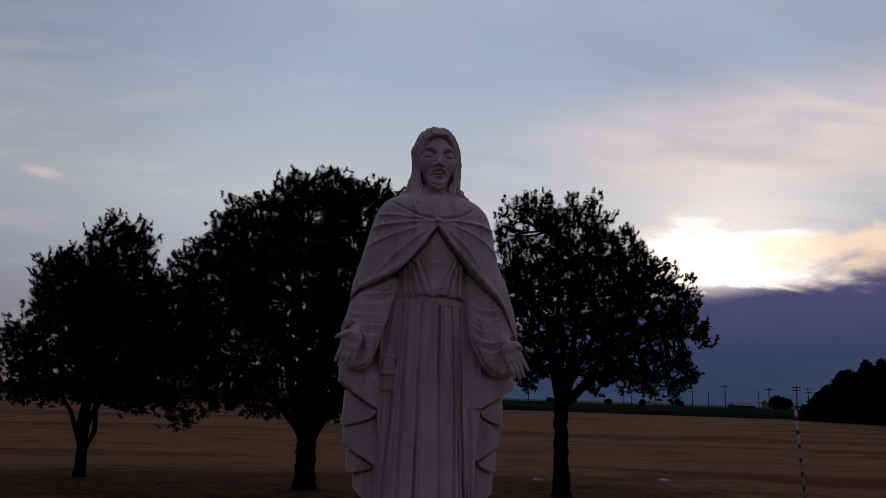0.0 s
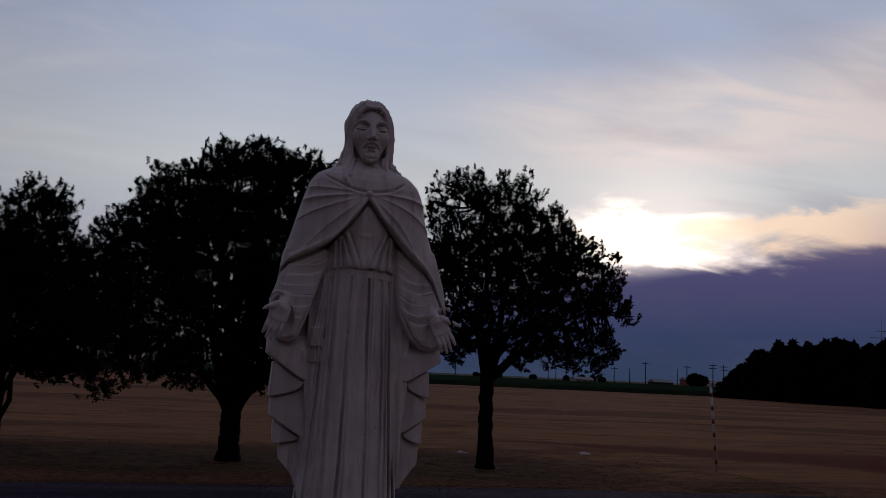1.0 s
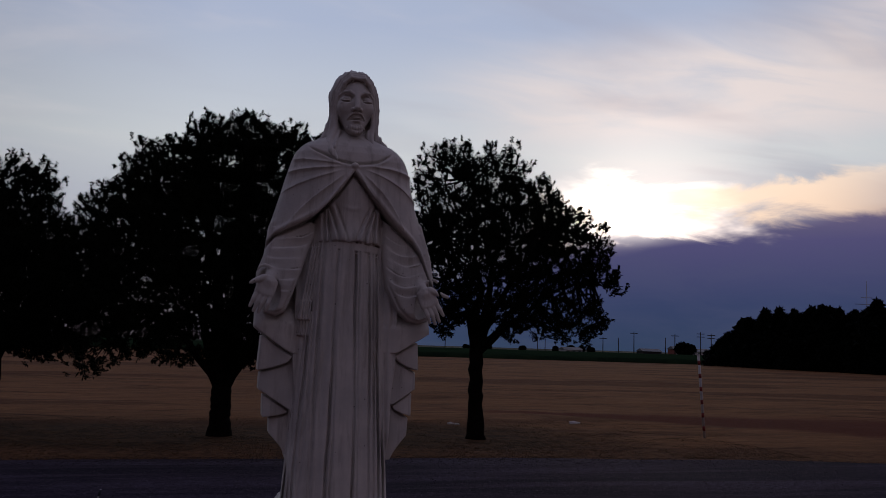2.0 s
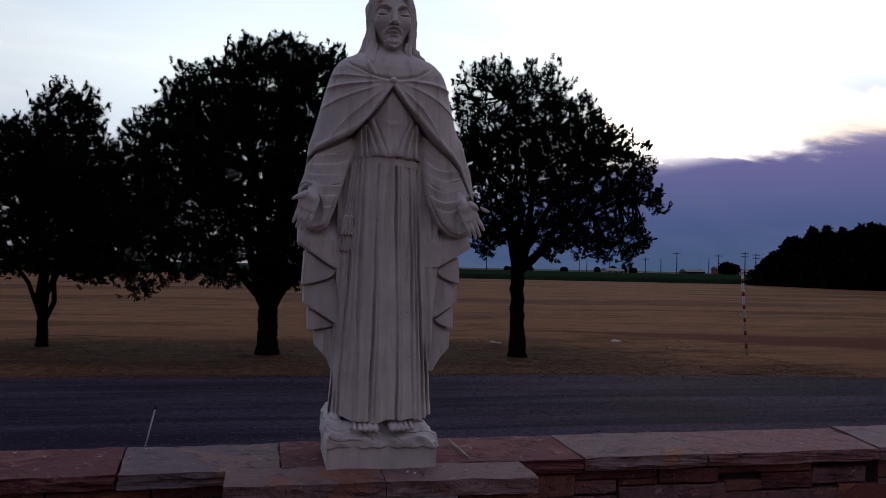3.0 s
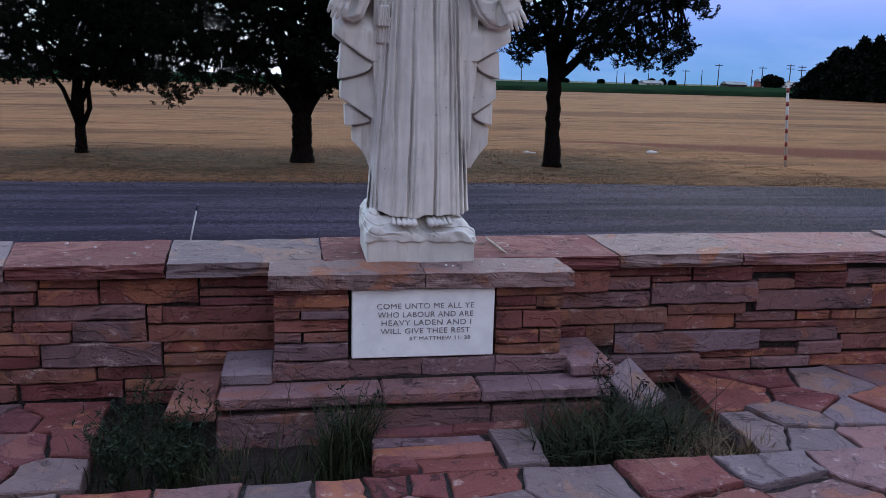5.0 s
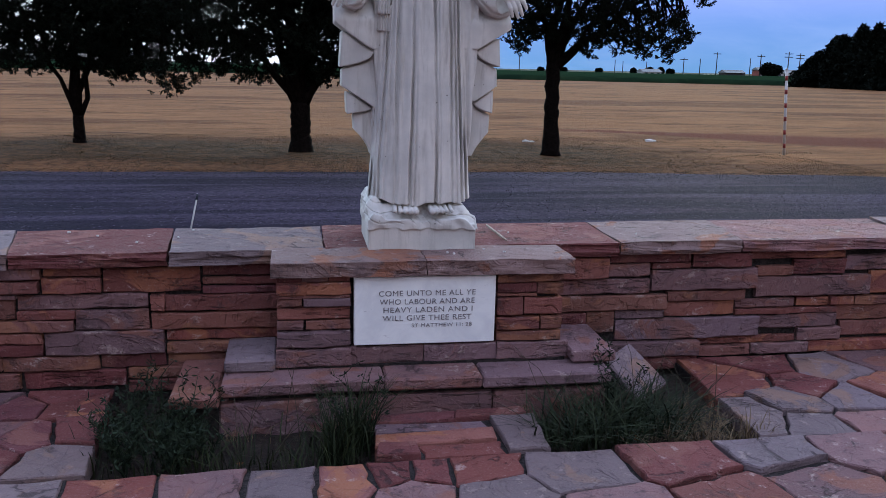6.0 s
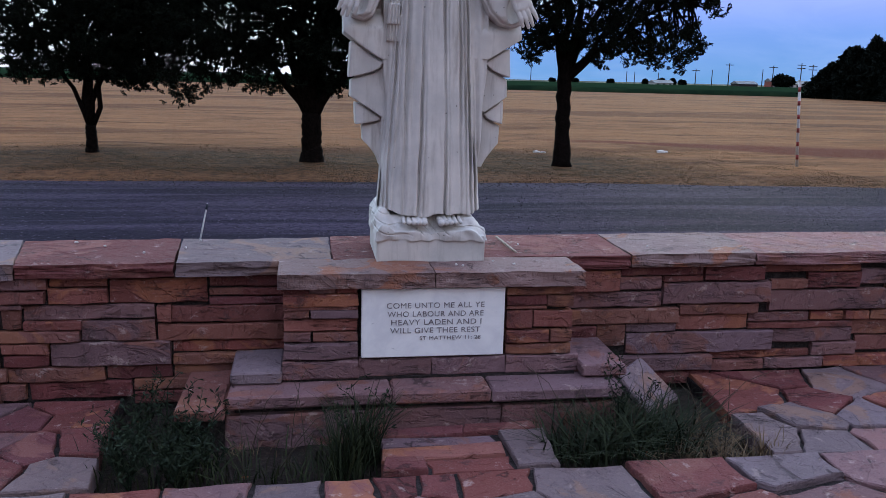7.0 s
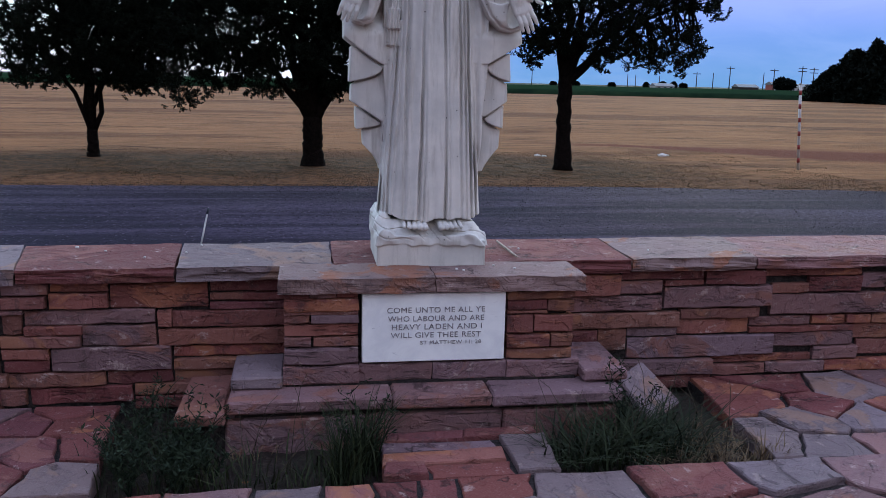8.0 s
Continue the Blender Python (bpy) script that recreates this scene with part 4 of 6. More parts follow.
def outline(x, z, pts):
    """Distance in the x-z plane to the edge of a shape, below zero inside."""
    d, inside = None, None
    for (ax, az), (bx, bz) in zip(pts, pts[1:] + pts[:1]):
        ex, ez = bx - ax, bz - az
        t = np.clip(((x - ax) * ex + (z - az) * ez) / (ex * ex + ez * ez), 0, 1)
        q = (x - ax - t * ex) ** 2 + (z - az - t * ez) ** 2
        hit = ((az > z) != (bz > z)) & (x < ex * (z - az) / (ez if abs(ez) > 1e-9 else 1e-9) + ax)
        d, inside = (q, hit) if d is None else (np.minimum(d, q), inside ^ hit)
    return np.where(inside, -1, 1) * np.sqrt(d)


def soft_max(a, b, k):
    h = np.clip(0.5 - 0.5 * (b - a) / k, 0, 1)
    return b * (1 - h) + a * h + k * h * (1 - h)


def carve_hand(g, palm, way, thumb, sd):
    """An open hand, palm forward, fingers along way, thumb out to the side."""
    px, py, pz = palm
    dx, dz = math.sin(way), -math.cos(way)
    ux, uz = math.cos(way), math.sin(way)

    def at(o, l, y):
        return (px + ux * o + dx * l, py + y, pz + uz * o + dz * l)
    g.limb(at(0, -0.085, 0.07), at(0, -0.02, 0.004), 0.027, 0.028, 0.012)
    for k in range(-2, 3):
        g.limb(at(k * 0.0122, -0.040 + 0.004 * abs(k), 0.004), at(k * 0.0148, 0.030 - 0.003 * abs(k), -0.006), 0.0155, 0.0140, 0.006)
    g.ball(at(0.0, -0.008, -0.030), (0.018, 0.013, 0.026), 0.008, cut=True)
    for k, ln in ((-1.5, 0.072), (-0.5, 0.086), (0.5, 0.084), (1.5, 0.066)):
        o, s = k * 0.0198, k * 0.0212 + (0.006 if k > 1 else 0)
        g.limb(at(o, 0.026, -0.004), at((o + s) / 2, 0.026 + ln * 0.55, -0.018), 0.0108, 0.0098, 0.0015)
        g.limb(at((o + s) / 2, 0.026 + ln * 0.55, -0.018), at(s, 0.026 + ln, -0.012), 0.0098, 0.0074, 0.001)
    root = at(sd * 0.026, -0.035, -0.004)
    mid = tuple((a + b) / 2 for a, b in zip(root, thumb))
    g.limb(root, mid, 0.0165, 0.0120, 0.006)
    g.limb(mid, thumb, 0.0115, 0.0072, 0.002)


def carve_body():
    g = Solid((-0.49, -0.30, -0.005), (0.49, 0.27, 1.90), 0.0037)

    # plinth: a smooth slab below, a rough rock above
    def slab(x, y, z):
        qx, qy, qz = np.abs(x) - 0.236, np.abs(y + 0.0) - 0.205, np.abs(z - 0.05) - 0.058
        return np.maximum(np.maximum(qx, qy), qz) - 0.004
    g.add(slab, (-0.3, -0.27, -0.01), (0.3, 0.27, 0.16), 0.004)

    def rock(x, y, z):
        top = 0.190 + 0.030 * smooth01(-x, 0.16, 0.20) - 0.035 * smooth01(-x, 0.215, 0.25) - 0.06 * smooth01(x, 0.185, 0.25) - 0.06 * smooth01(-y, 0.12, 0.20)
        q = np.maximum(np.maximum(np.abs(x) - 0.243 + 0.05 * np.clip(z - 0.12, 0, 1), np.abs(y) - 0.213), np.maximum(0.098 - z, z - top))
        ledge_ = np.abs(np.mod(z * 26 + 1.6 * x * 9 + 0.8 * np.sin(21 * x), 1.0) - 0.5)
        return q + 0.009 * wavy(x, y, z, 22, 1.0) + 0.006 * wavy(x, y, z, 47, 2.0) + 0.010 * smooth01(ledge_, 0.42, 0.5) * smooth01(z, 0.11, 0.13) - 0.004
    g.add(rock, (-0.3, -0.27, 0.06), (0.3, 0.27, 0.30), 0.006)

    # gown: a pleated column; each pleat has a place at the belt and at the hem, a width and a depth
    cuts = [(-0.172, -0.226, 0.0050, 0.010), (-0.159, -0.212, 0.0045, 0.013), (-0.146, -0.198, 0.0040, 0.008), (-0.132, -0.181, 0.0048, 0.014), (-0.116, -0.158, 0.0050, 0.006), (-0.099, -0.118, 0.0055, 0.010),
            (-0.070, -0.086, 0.0100, 0.004), (-0.034, -0.052, 0.0052, 0.018), (-0.024, -0.036, 0.0040, 0.006), (0.000, 0.004, 0.0120, 0.003), (0.048, 0.061, 0.0050, 0.018), (0.062, 0.076, 0.0040, 0.007),
            (0.090, 0.104, 0.0100, 0.004), (0.112, 0.134, 0.0050, 0.011), (0.130, 0.158, 0.0045, 0.009), (0.147, 0.182, 0.0050, 0.015), (0.165, 0.206, 0.0050, 0.012)]

    def gown(x, y, z):
        t = (z - 0.378) / 0.872
        a = along(z, [0.19, 0.27, 0.49, 0.75, 1.0, 1.2, 1.37], [0.240, 0.231, 0.218, 0.211, 0.199, 0.180, 0.152])
        b = 0.184 - 0.050 * np.clip((z - 0.19) / 1.15, 0, 1)
        r = np.sqrt(((x - 0.004) / a) ** 2 + ((y + 0.010 * (1 - t)) / b) ** 2)
        f = (r - 1) * b
        front = smooth01(-y, -0.03, 0.03)
        pleat = 0
        for top, hem, w, depth in cuts:
            line = hem + (top - hem) * t + 0.0022 * np.sin(7 * z + 60 * hem) + 0.0012 * np.sin(23 * z + 90 * hem)
            far = x - line
            fade = 0.75 + 0.25 * np.sin(5.0 * z + 30 * top)
            pleat = pleat + groove(far, 0.0, w * 1.15) * depth * 2.1 * fade
            pleat = pleat - np.where(far > 0, np.exp(-far / 0.020), np.exp(far / 0.006)) * depth * 0.55
        back = (1 - front) * 0.008 * np.sin(16 * np.arctan2(x, y + 1e-6))
        f = f + front * pleat + back
        return np.maximum(f, np.maximum(0.207 - 0.008 * smooth01(-y, 0.1, 0.2) - z + 0.006 * np.sin(25 * x) + 0.004 * np.sin(61 * x), z - 1.37))
    g.add(gown, (-0.3, -0.25, 0.17), (0.3, 0.25, 1.40), 0.004)
    # toes under the hem
    for side in (-1, 1):
        for k in range(5):
            cx = 0.004 + side * (0.036 + 0.0225 * k)
            r = 0.0140 - 0.0013 * k
            fy = -0.218 + 0.005 * k
            g.limb((cx - side * 0.004, -0.14, 0.190), (cx, fy, 0.172), r, r * 0.95, 0.002)
            g.ball((cx, fy - 0.005, 0.172), (r * 1.02, r * 1.2, r * 1.0), 0.0015)

    # bodice, bloused over the belt, with folds that hang from the cape and gather at the hem
    def bodice(x, y, z):
        t = np.clip((z - 1.34) / 0.42, 0, 1)
        a = 0.153 + 0.02 * t + 0.012 * groove(t, 0.08, 0.10)
        b = 0.120 + 0.010 * groove(t, 0.45, 0.35) + 0.024 * groove(t, 0.09, 0.11)
        b = b * np.sqrt(np.clip(1 - (np.clip(z - 1.64, 0, 1) / 0.15) ** 2, 0.02, 1))
        f = (np.sqrt(((x - 0.018) / a) ** 2 + (y / b) ** 2) - 1) * b
        front = smooth01(-y, 0.0, 0.06)
        u, h = x - 0.022, z - 1.372
        rise = np.clip(h, 0, 0.4) / 0.17
        for s, foot, spread, depth in ((-1, 0.020, 0.060, 0.007), (1, 0.024, 0.070, 0.008), (-1, 0.055, 0.055, 0.010), (1, 0.060, 0.052, 0.010), (-1, 0.095, 0.018, 0.011), (1, 0.102, 0.015, 0.010), (-1, 0.118, 0.008, 0.009)):
            far = s * u - foot - spread * rise ** 1.25
            keep = 1 - smooth01(h, 0.10 + 0.5 * foot, 0.17 + 0.4 * foot)
            f = f + front * keep * depth * (1.6 * groove(far, 0.0, 0.006) - 1.0 * groove(far, 0.013, 0.010))
        f = f - front * 0.005 * groove(z - 6.0 * u * u, 1.515, 0.010) * groove(u, 0.0, 0.03)
        hem = 1.362 + 0.0085 * np.abs(np.sin(36 * (x - 0.01))) - 0.010 * smooth01(np.abs(x - 0.018), 0.09, 0.15)
        return np.maximum(f, np.maximum(hem - z, z - 1.77))
    g.add(bodice, (-0.25, -0.2, 1.31), (0.25, 0.2, 1.82), 0.002)

    def belt(x, y, z):
        f = (np.sqrt(((x - 0.012) / 0.160) ** 2 + (y / 0.133) ** 2) - 1) * 0.13
        mid = 1.342 - 0.05 * np.clip(x + 0.05, 0, 1)
        f = f + 0.018 * groove(z, mid - 0.017, 0.0045) * (x > -0.10)
        return np.maximum(f, np.abs(z - mid) - 0.024)
    g.add(belt, (-0.2, -0.2, 1.28), (0.2, 0.2, 1.40), 0.002)
    # hanging end of the sash, finely pleated
    for x0, x1, z0, z1, y0, slope in ((-0.192, -0.138, 0.943, 1.05, -0.094, 0.05), (-0.193, -0.143, 1.013, 1.10, -0.108, 0.08), (-0.188, -0.146, 1.03, 1.34, -0.092, 0.14)):
        def sash(x, y, z):
            cx = (x0 + x1) / 2 + slope * (z - z0) - 0.003
            ripple = 0.006 * np.sin((x - cx) * 480)
            return np.maximum(np.maximum(np.abs(x - cx) - (x1 - x0) / 2, np.abs(y - y0 - 0.05) - 0.055 + ripple), np.abs(z - (z0 + z1) / 2) - (z1 - z0) / 2)
        g.add(sash, (x0 - 0.03, y0 - 0.03, z0 - 0.03), (x1 + 0.09, y0 + 0.13, z1 + 0.03), 0.002)

    # wide sleeves, seen as hanging bags of cloth in curved folds
    west = [(-0.335, 1.44), (-0.351, 1.306), (-0.380, 1.225), (-0.374, 1.12), (-0.345, 1.042), (-0.295, 1.026), (-0.255, 1.043), (-0.228, 1.11), (-0.182, 1.25), (-0.132, 1.40), (-0.15, 1.50), (-0.28, 1.52)]
    east = [(0.36, 1.47), (0.408, 1.317), (0.422, 1.215), (0.415, 1.10), (0.400, 1.028), (0.345, 1.012), (0.294, 1.024), (0.241, 1.072), (0.193, 1.170), (0.168, 1.36), (0.17, 1.50), (0.29, 1.53)]
    for sd, shape, cx in ((-1, west, -0.262), (1, east, 0.296)):
        def sleeve(x, y, z, sd=sd, shape=shape, cx=cx):
            d = outline(x, z, shape)
            u = sd * (x - cx)
            front = along(z, [1.0, 1.06, 1.16, 1.26, 1.36, 1.50], [-0.105, -0.128, -0.128, -0.106, -0.086, -0.070]) + 2.6 * np.clip(np.abs(u) - 0.02, 0, 1) ** 2 + 0.012 * np.clip(u / 0.1, -1, 1)
            arc = (z - 3.0 * (u + 0.03) ** 2 * (1 + 3 * np.clip(u, 0, 1)) + 0.30 * u + 0.006 * np.sin(31 * x)) / 0.047
            saw = np.mod(arc + 0.18 * np.sin(19 * u + 3 * z), 1.0)
            which = np.floor(arc)
            gain = 0.6 + 0.4 * np.sin(which * 2.3 + 1.0 + sd)
            on = smooth01(z, 1.07, 1.15) * smooth01(-d, 0.002, 0.03) * (0.55 + 0.45 * np.sin(22 * u + 1.9 * which))
            fold = on * gain * 0.021 * (0.45 - saw ** 1.4 * (1 - smooth01(saw, 0.86, 1.0)))
            hem = 0.010 * groove(d, -0.012, 0.005) * smooth01(1.2 - z, 0, 0.05)
            return soft_max(soft_max(d, front - y + fold + hem, 0.030), y - 0.10, 0.01) * 0.85
        g.add(sleeve, (min(0.08 * sd, 0.48 * sd), -0.19, 0.98), (max(0.08 * sd, 0.48 * sd), 0.14, 1.54), 0.004)
    # mouths of the sleeves, with a rolled cuff, and the hands in them
    g.ball((-0.336, -0.150, 1.142), (0.058, 0.110, 0.104), 0.003, cut=True, turn=0.18)
    g.ball((0.378, -0.150, 1.118), (0.050, 0.110, 0.100), 0.003, cut=True, turn=-0.35)
    for cx, cz, rx, rz, turn, a0, a1 in ((-0.336, 1.142, 0.059, 0.104, 0.18, -1.2, 2.2), (0.378, 1.118, 0.050, 0.102, -0.35, 1.3, 4.3)):
        last = None
        for i in range(15):
            a = a0 + (a1 - a0) * i / 14
            u, w = rx * math.cos(a), rz * math.sin(a)
            p = (cx + u * math.cos(turn) - w * math.sin(turn), -0.118 + 0.018 * abs(math.cos(a)), cz + u * math.sin(turn) + w * math.cos(turn))
            if last:
                g.limb(last, p, 0.0065, 0.0065, 0.003)
            last = p
    carve_hand(g, (-0.340, -0.150, 1.145), -0.36, (-0.412, -0.185, 1.163), -1)
    carve_hand(g, (0.374, -0.150, 1.122), 0.42, (0.460, -0.185, 1.134), 1)

    # cape: a thick layer over shoulders and arms, parted below the clasp
    cape = Solid((-0.49, -0.30, -0.005 + 300 * 0.0037), (0.49, 0.27, 1.90), 0.0037)
    s, x, y, z = cape.window((-0.49, -0.3, 1.1), (0.49, 0.27, 1.90))
    hz = [1.12, 1.211, 1.317, 1.449, 1.554, 1.661, 1.727, 1.775, 1.805, 1.828, 1.845, 1.87, 1.89]
    wl = along(z, hz, [-0.372, -0.368, -0.351, -0.330, -0.301, -0.273, -0.253, -0.234, -0.212, -0.182, -0.145, -0.09, -0.06])
    wr = along(z, hz, [0.440, 0.430, 0.408, 0.364, 0.326, 0.304, 0.290, 0.268, 0.240, 0.208, 0.172, 0.12, 0.09])
    b = along(z, hz, [0.150, 0.152, 0.155, 0.158, 0.158, 0.153, 0.146, 0.136, 0.122, 0.105, 0.088, 0.062, 0.04])
    mid, half = (wl + wr) / 2, (wr - wl) / 2
    q = (np.abs((x - mid) / half) ** 2.3 + np.abs(y / b) ** 2.3) ** (1 / 2.3)
    body = (q - 1) * b
    ang = np.arctan2(1.712 - z, np.abs(x - 0.02) + 1e-4)
    dist = np.sqrt((x - 0.02) ** 2 + (z - 1.712) ** 2)
    left = x < 0.02
    turn = np.where(left, ang * 11.5 + 0.5 + 0.9 * np.sin(dist * 7) + 0.5 * np.sin(ang * 5), ang * 10.5 + 1.1 + 1.3 * np.sin(dist * 6 + 1) + 0.6 * np.sin(ang * 4 + 1))
    crest = (1 - np.abs(np.sin(turn))) ** 1.5
    strength = 0.65 + 0.35 * np.sin(np.floor(turn / math.pi) * 2.1 + 0.7)
    amp = smooth01(dist, 0.04, 0.13) * (1 - 0.5 * smooth01(dist, 0.22, 0.40)) * smooth01(-y, 0.01, 0.08) * smooth01(ang, -0.25, 0.0)
    body = body - 0.014 * amp * strength * (crest - 0.25)
    # a carved line at the throat, with the skin lying a little lower above it
    line = along(x, [-0.25, -0.178, -0.088, -0.037, 0.022, 0.075, 0.130, 0.186, 0.26], [1.83, 1.790, 1.743, 1.724, 1.716, 1.722, 1.734, 1.772, 1.83])
    body = body + smooth01(-y, 0.0, 0.04) * (smooth01(0.20 - np.abs(x - 0.01), 0.0, 0.05) * (0.024 * groove(z, line, 0.0065) + 0.010 * smooth01(z - line, 0.0, 0.008) - 0.004 * groove(z, line - 0.014, 0.008)))
    edge = along(x, [-0.44, -0.385, -0.362, -0.312, -0.216, -0.143, -0.095, -0.034, 0.022, 0.093, 0.160, 0.227, 0.307, 0.348, 0.392, 0.44], [1.14, 1.23, 1.329, 1.388, 1.436, 1.478, 1.527, 1.599, 1.684, 1.595, 1.522, 1.449, 1.381, 1.327, 1.225, 1.12])
    under = np.where(y < 0.08, (edge - z) * 0.75, -0.2) + 0 * body
    rim = 0.005 * groove(under, -0.012, 0.008) * smooth01(-y, 0.0, 0.05)
    cape.d[s] = soft_max(body - rim, under, 0.006)
    lo = [int(round((cape.lo[i] - g.lo[i]) / g.h)) for i in range(3)]
    view = g.d[lo[0]:lo[0] + cape.n[0], lo[1]:lo[1] + cape.n[1], lo[2]:lo[2] + cape.n[2]]
    under = under[:view.shape[0], :view.shape[1], :view.shape[2]]
    view += np.where(under > -0.1, 0.026 * groove(under, 0.005, 0.007), 0)
    np.minimum(view, cape.d[:view.shape[0], :view.shape[1], :view.shape[2]], out=view)
    g.ball((0.022, -0.150, 1.708), (0.017, 0.016, 0.015), 0.003)

    g.add(lambda x, y, z: np.maximum(np.maximum(np.abs(x - 0.02) - 0.30, np.abs(y - 0.10) - 0.055), np.abs(z - 1.30) - 0.25), (-0.34, 0.0, 1.0), (0.38, 0.2, 1.6), 0.03)
    # mantle falling in folds behind the gown: each layer's outer edge, its hem at the inner and the outer end, and the hem's curve
    for sd, inner, layers in ((-1, 0.212, ((0.381, 0.866, 0.983, 1.15), (0.350, 0.850, 0.788, 0.45), (0.342, 0.620, 0.703, 1.0), (0.321, 0.611, 0.582, 0.5), (0.288, 0.393, 0.509, 0.6))),
                              (1, 0.256, ((0.411, 0.878, 0.970, 1.0), (0.363, 0.868, 0.802, 0.45), (0.355, 0.648, 0.714, 1.0), (0.345, 0.642, 0.593, 0.45), (0.335, 0.396, 0.502, 0.7)))):
        for k, (out_, zi, zo, bow) in enumerate(layers):
            def flap(x, y, z, sd=sd, inner=inner, out_=out_, zi=zi, zo=zo, bow=bow, k=k, layers=layers):
                u = sd * x
                o = out_ - 0.10 * smooth01(z, 1.10, 1.26) - 0.12 * smooth01(z, 1.26, 1.50) + 0.004 * np.sin(17 * z + k)
                t = np.clip((u - inner) / (out_ - inner), 0, 1)
                low = zi + (zo - zi) * t ** bow
                lip = 0
                for j in range(k):
                    oj, zij, zoj, bj = layers[j]
                    hem_ = zij + (zoj - zij) * np.clip((u - inner) / (oj - inner), 0, 1) ** bj
                    lip = lip + 0.020 * groove(hem_ - z, 0.0035, 0.0050) * smooth01(u, inner - 0.006, inner + 0.004)
                face = -0.084 + 0.021 * k + 0.10 * smooth01(z, 0.98, 1.12) + 0.004 * np.sin(48 * u + 6 * z + 2 * k) + 0.020 * t * t
                return soft_max(np.maximum(np.maximum(u - o, 0.10 - u), np.maximum(low - z, z - 1.50)), np.maximum(face - y, y - 0.15), 0.003) * 0.9 + lip
            g.add(flap, (min(0.08 * sd, 0.46 * sd), -0.12, 0.36), (max(0.08 * sd, 0.46 * sd), 0.22, 1.55), 0.002)

        def fall(x, y, z, sd=sd, inner=inner):
            u = sd * x
            o = inner - 0.004 - 0.018 * smooth01(0.85 - z, 0.0, 0.22) - 0.02 * smooth01(0.55 - z, 0, 0.3)
            face = -0.082 + 0.006 * np.sin(150 * u + 4 * z) + 0.06 * smooth01(0.6 - z, 0, 0.35) + 0.03 * smooth01(z, 1.0, 1.3)
            return soft_max(np.maximum(np.maximum(u - o, 0.12 - u), np.maximum(0.30 - z, z - 1.45)), np.maximum(face - y, y - 0.12), 0.006) * 0.9
        g.add(fall, (min(0.08 * sd, 0.32 * sd), -0.12, 0.26), (max(0.08 * sd, 0.32 * sd), 0.2, 1.5), 0.002)
    return g


def carve_head():
    g = Solid((-0.22, -0.22, 1.68), (0.27, 0.22, 2.23), 0.0026)
    c = 0.025
    # neck and jaw
    g.limb((c, 0.02, 1.70), (c, 0.030, 1.92), 0.076, 0.060, 0.01)
    g.limb((c - 0.02, -0.02, 1.70), (c, 0.005, 1.79), 0.105, 0.064, 0.03)
    g.ball((c, -0.005, 2.035), (0.088, 0.108, 0.118), 0.01)
    g.ball((c, -0.022, 1.998), (0.078, 0.088, 0.104), 0.02)
    g.ball((c, -0.062, 1.910), (0.038, 0.044, 0.040), 0.035)
    for sd in (-1, 1):
        ex = c + sd * 0.044
        # socket, brow, drooping lid over the eye
        g.ball((ex, -0.114, 2.036), (0.033, 0.034, 0.0185), 0.004, cut=True)
        brow = [(c + sd * 0.012, -0.108, 2.046), (c + sd * 0.034, -0.104, 2.062), (c + sd * 0.058, -0.090, 2.062), (c + sd * 0.076, -0.068, 2.048)]
        for a, b in zip(brow, brow[1:]):
            g.limb(a, b, 0.0050, 0.0045, 0.006)
        g.ball((ex, -0.074, 2.031), (0.0260, 0.0220, 0.0155), 0.0005)
        lid = [(ex - 0.027, -0.086, 2.024), (ex - 0.012, -0.0995, 2.0195), (ex + 0.010, -0.1000, 2.0190), (ex + 0.027, -0.084, 2.024)]
        for a, b in zip(lid, lid[1:]):
            g.limb(a, b, 0.0030, 0.0030, 0.0015)
        low = [(ex - 0.022, -0.087, 2.012), (ex, -0.0945, 2.0065), (ex + 0.022, -0.083, 2.012)]
        for a, b in zip(low, low[1:]):
            g.limb(a, b, 0.0028, 0.0028, 0.002)
        g.carve(lambda x, y, z: 0.012 * groove(z, 2.0145 + 9.0 * (x - ex) ** 2, 0.0034) * groove(x, ex, 0.020) * (y < -0.05), (ex - 0.035, -0.13, 1.995), (ex + 0.035, -0.03, 2.035))
        g.ball((c + sd * 0.050, -0.068, 1.992), (0.026, 0.022, 0.022), 0.03)
    # nose
    g.limb((c, -0.104, 2.050), (c, -0.132, 1.984), 0.0090, 0.0125, 0.010)
    g.ball((c, -0.131, 1.979), (0.0150, 0.0165, 0.0110), 0.005)
    for sd in (-1, 1):
        g.ball((c + sd * 0.0175, -0.114, 1.976), (0.0095, 0.012, 0.009), 0.004)
        g.ball((c + sd * 0.0085, -0.126, 1.9660), (0.0070, 0.012, 0.0065), 0.002, cut=True)
    # moustache, lips, short curled beard
    for sd in (-1, 1):
        tash = [(c + sd * 0.004, -0.116, 1.961), (c + sd * 0.020, -0.112, 1.957), (c + sd * 0.032, -0.102, 1.947), (c + sd * 0.040, -0.090, 1.934)]
        for (a, b), r in zip(zip(tash, tash[1:]), (0.0058, 0.0052, 0.0040)):
            g.limb(a, b, r, r * 0.85, 0.0015)
        for k in range(3, 6):
            g.ball((c + sd * (0.070 - 0.011 * k), -0.052 - 0.0085 * k, 1.925 - 0.0095 * k), (0.0070, 0.0075, 0.0085), 0.003, turn=0.5 * sd)
            g.ball((c + sd * (0.058 - 0.011 * k), -0.066 - 0.0075 * k, 1.903 - 0.0060 * k), (0.0060, 0.0070, 0.0075), 0.003, turn=-0.4 * sd)
    g.ball((c, -0.110, 1.9375), (0.020, 0.009, 0.0045), 0.002)
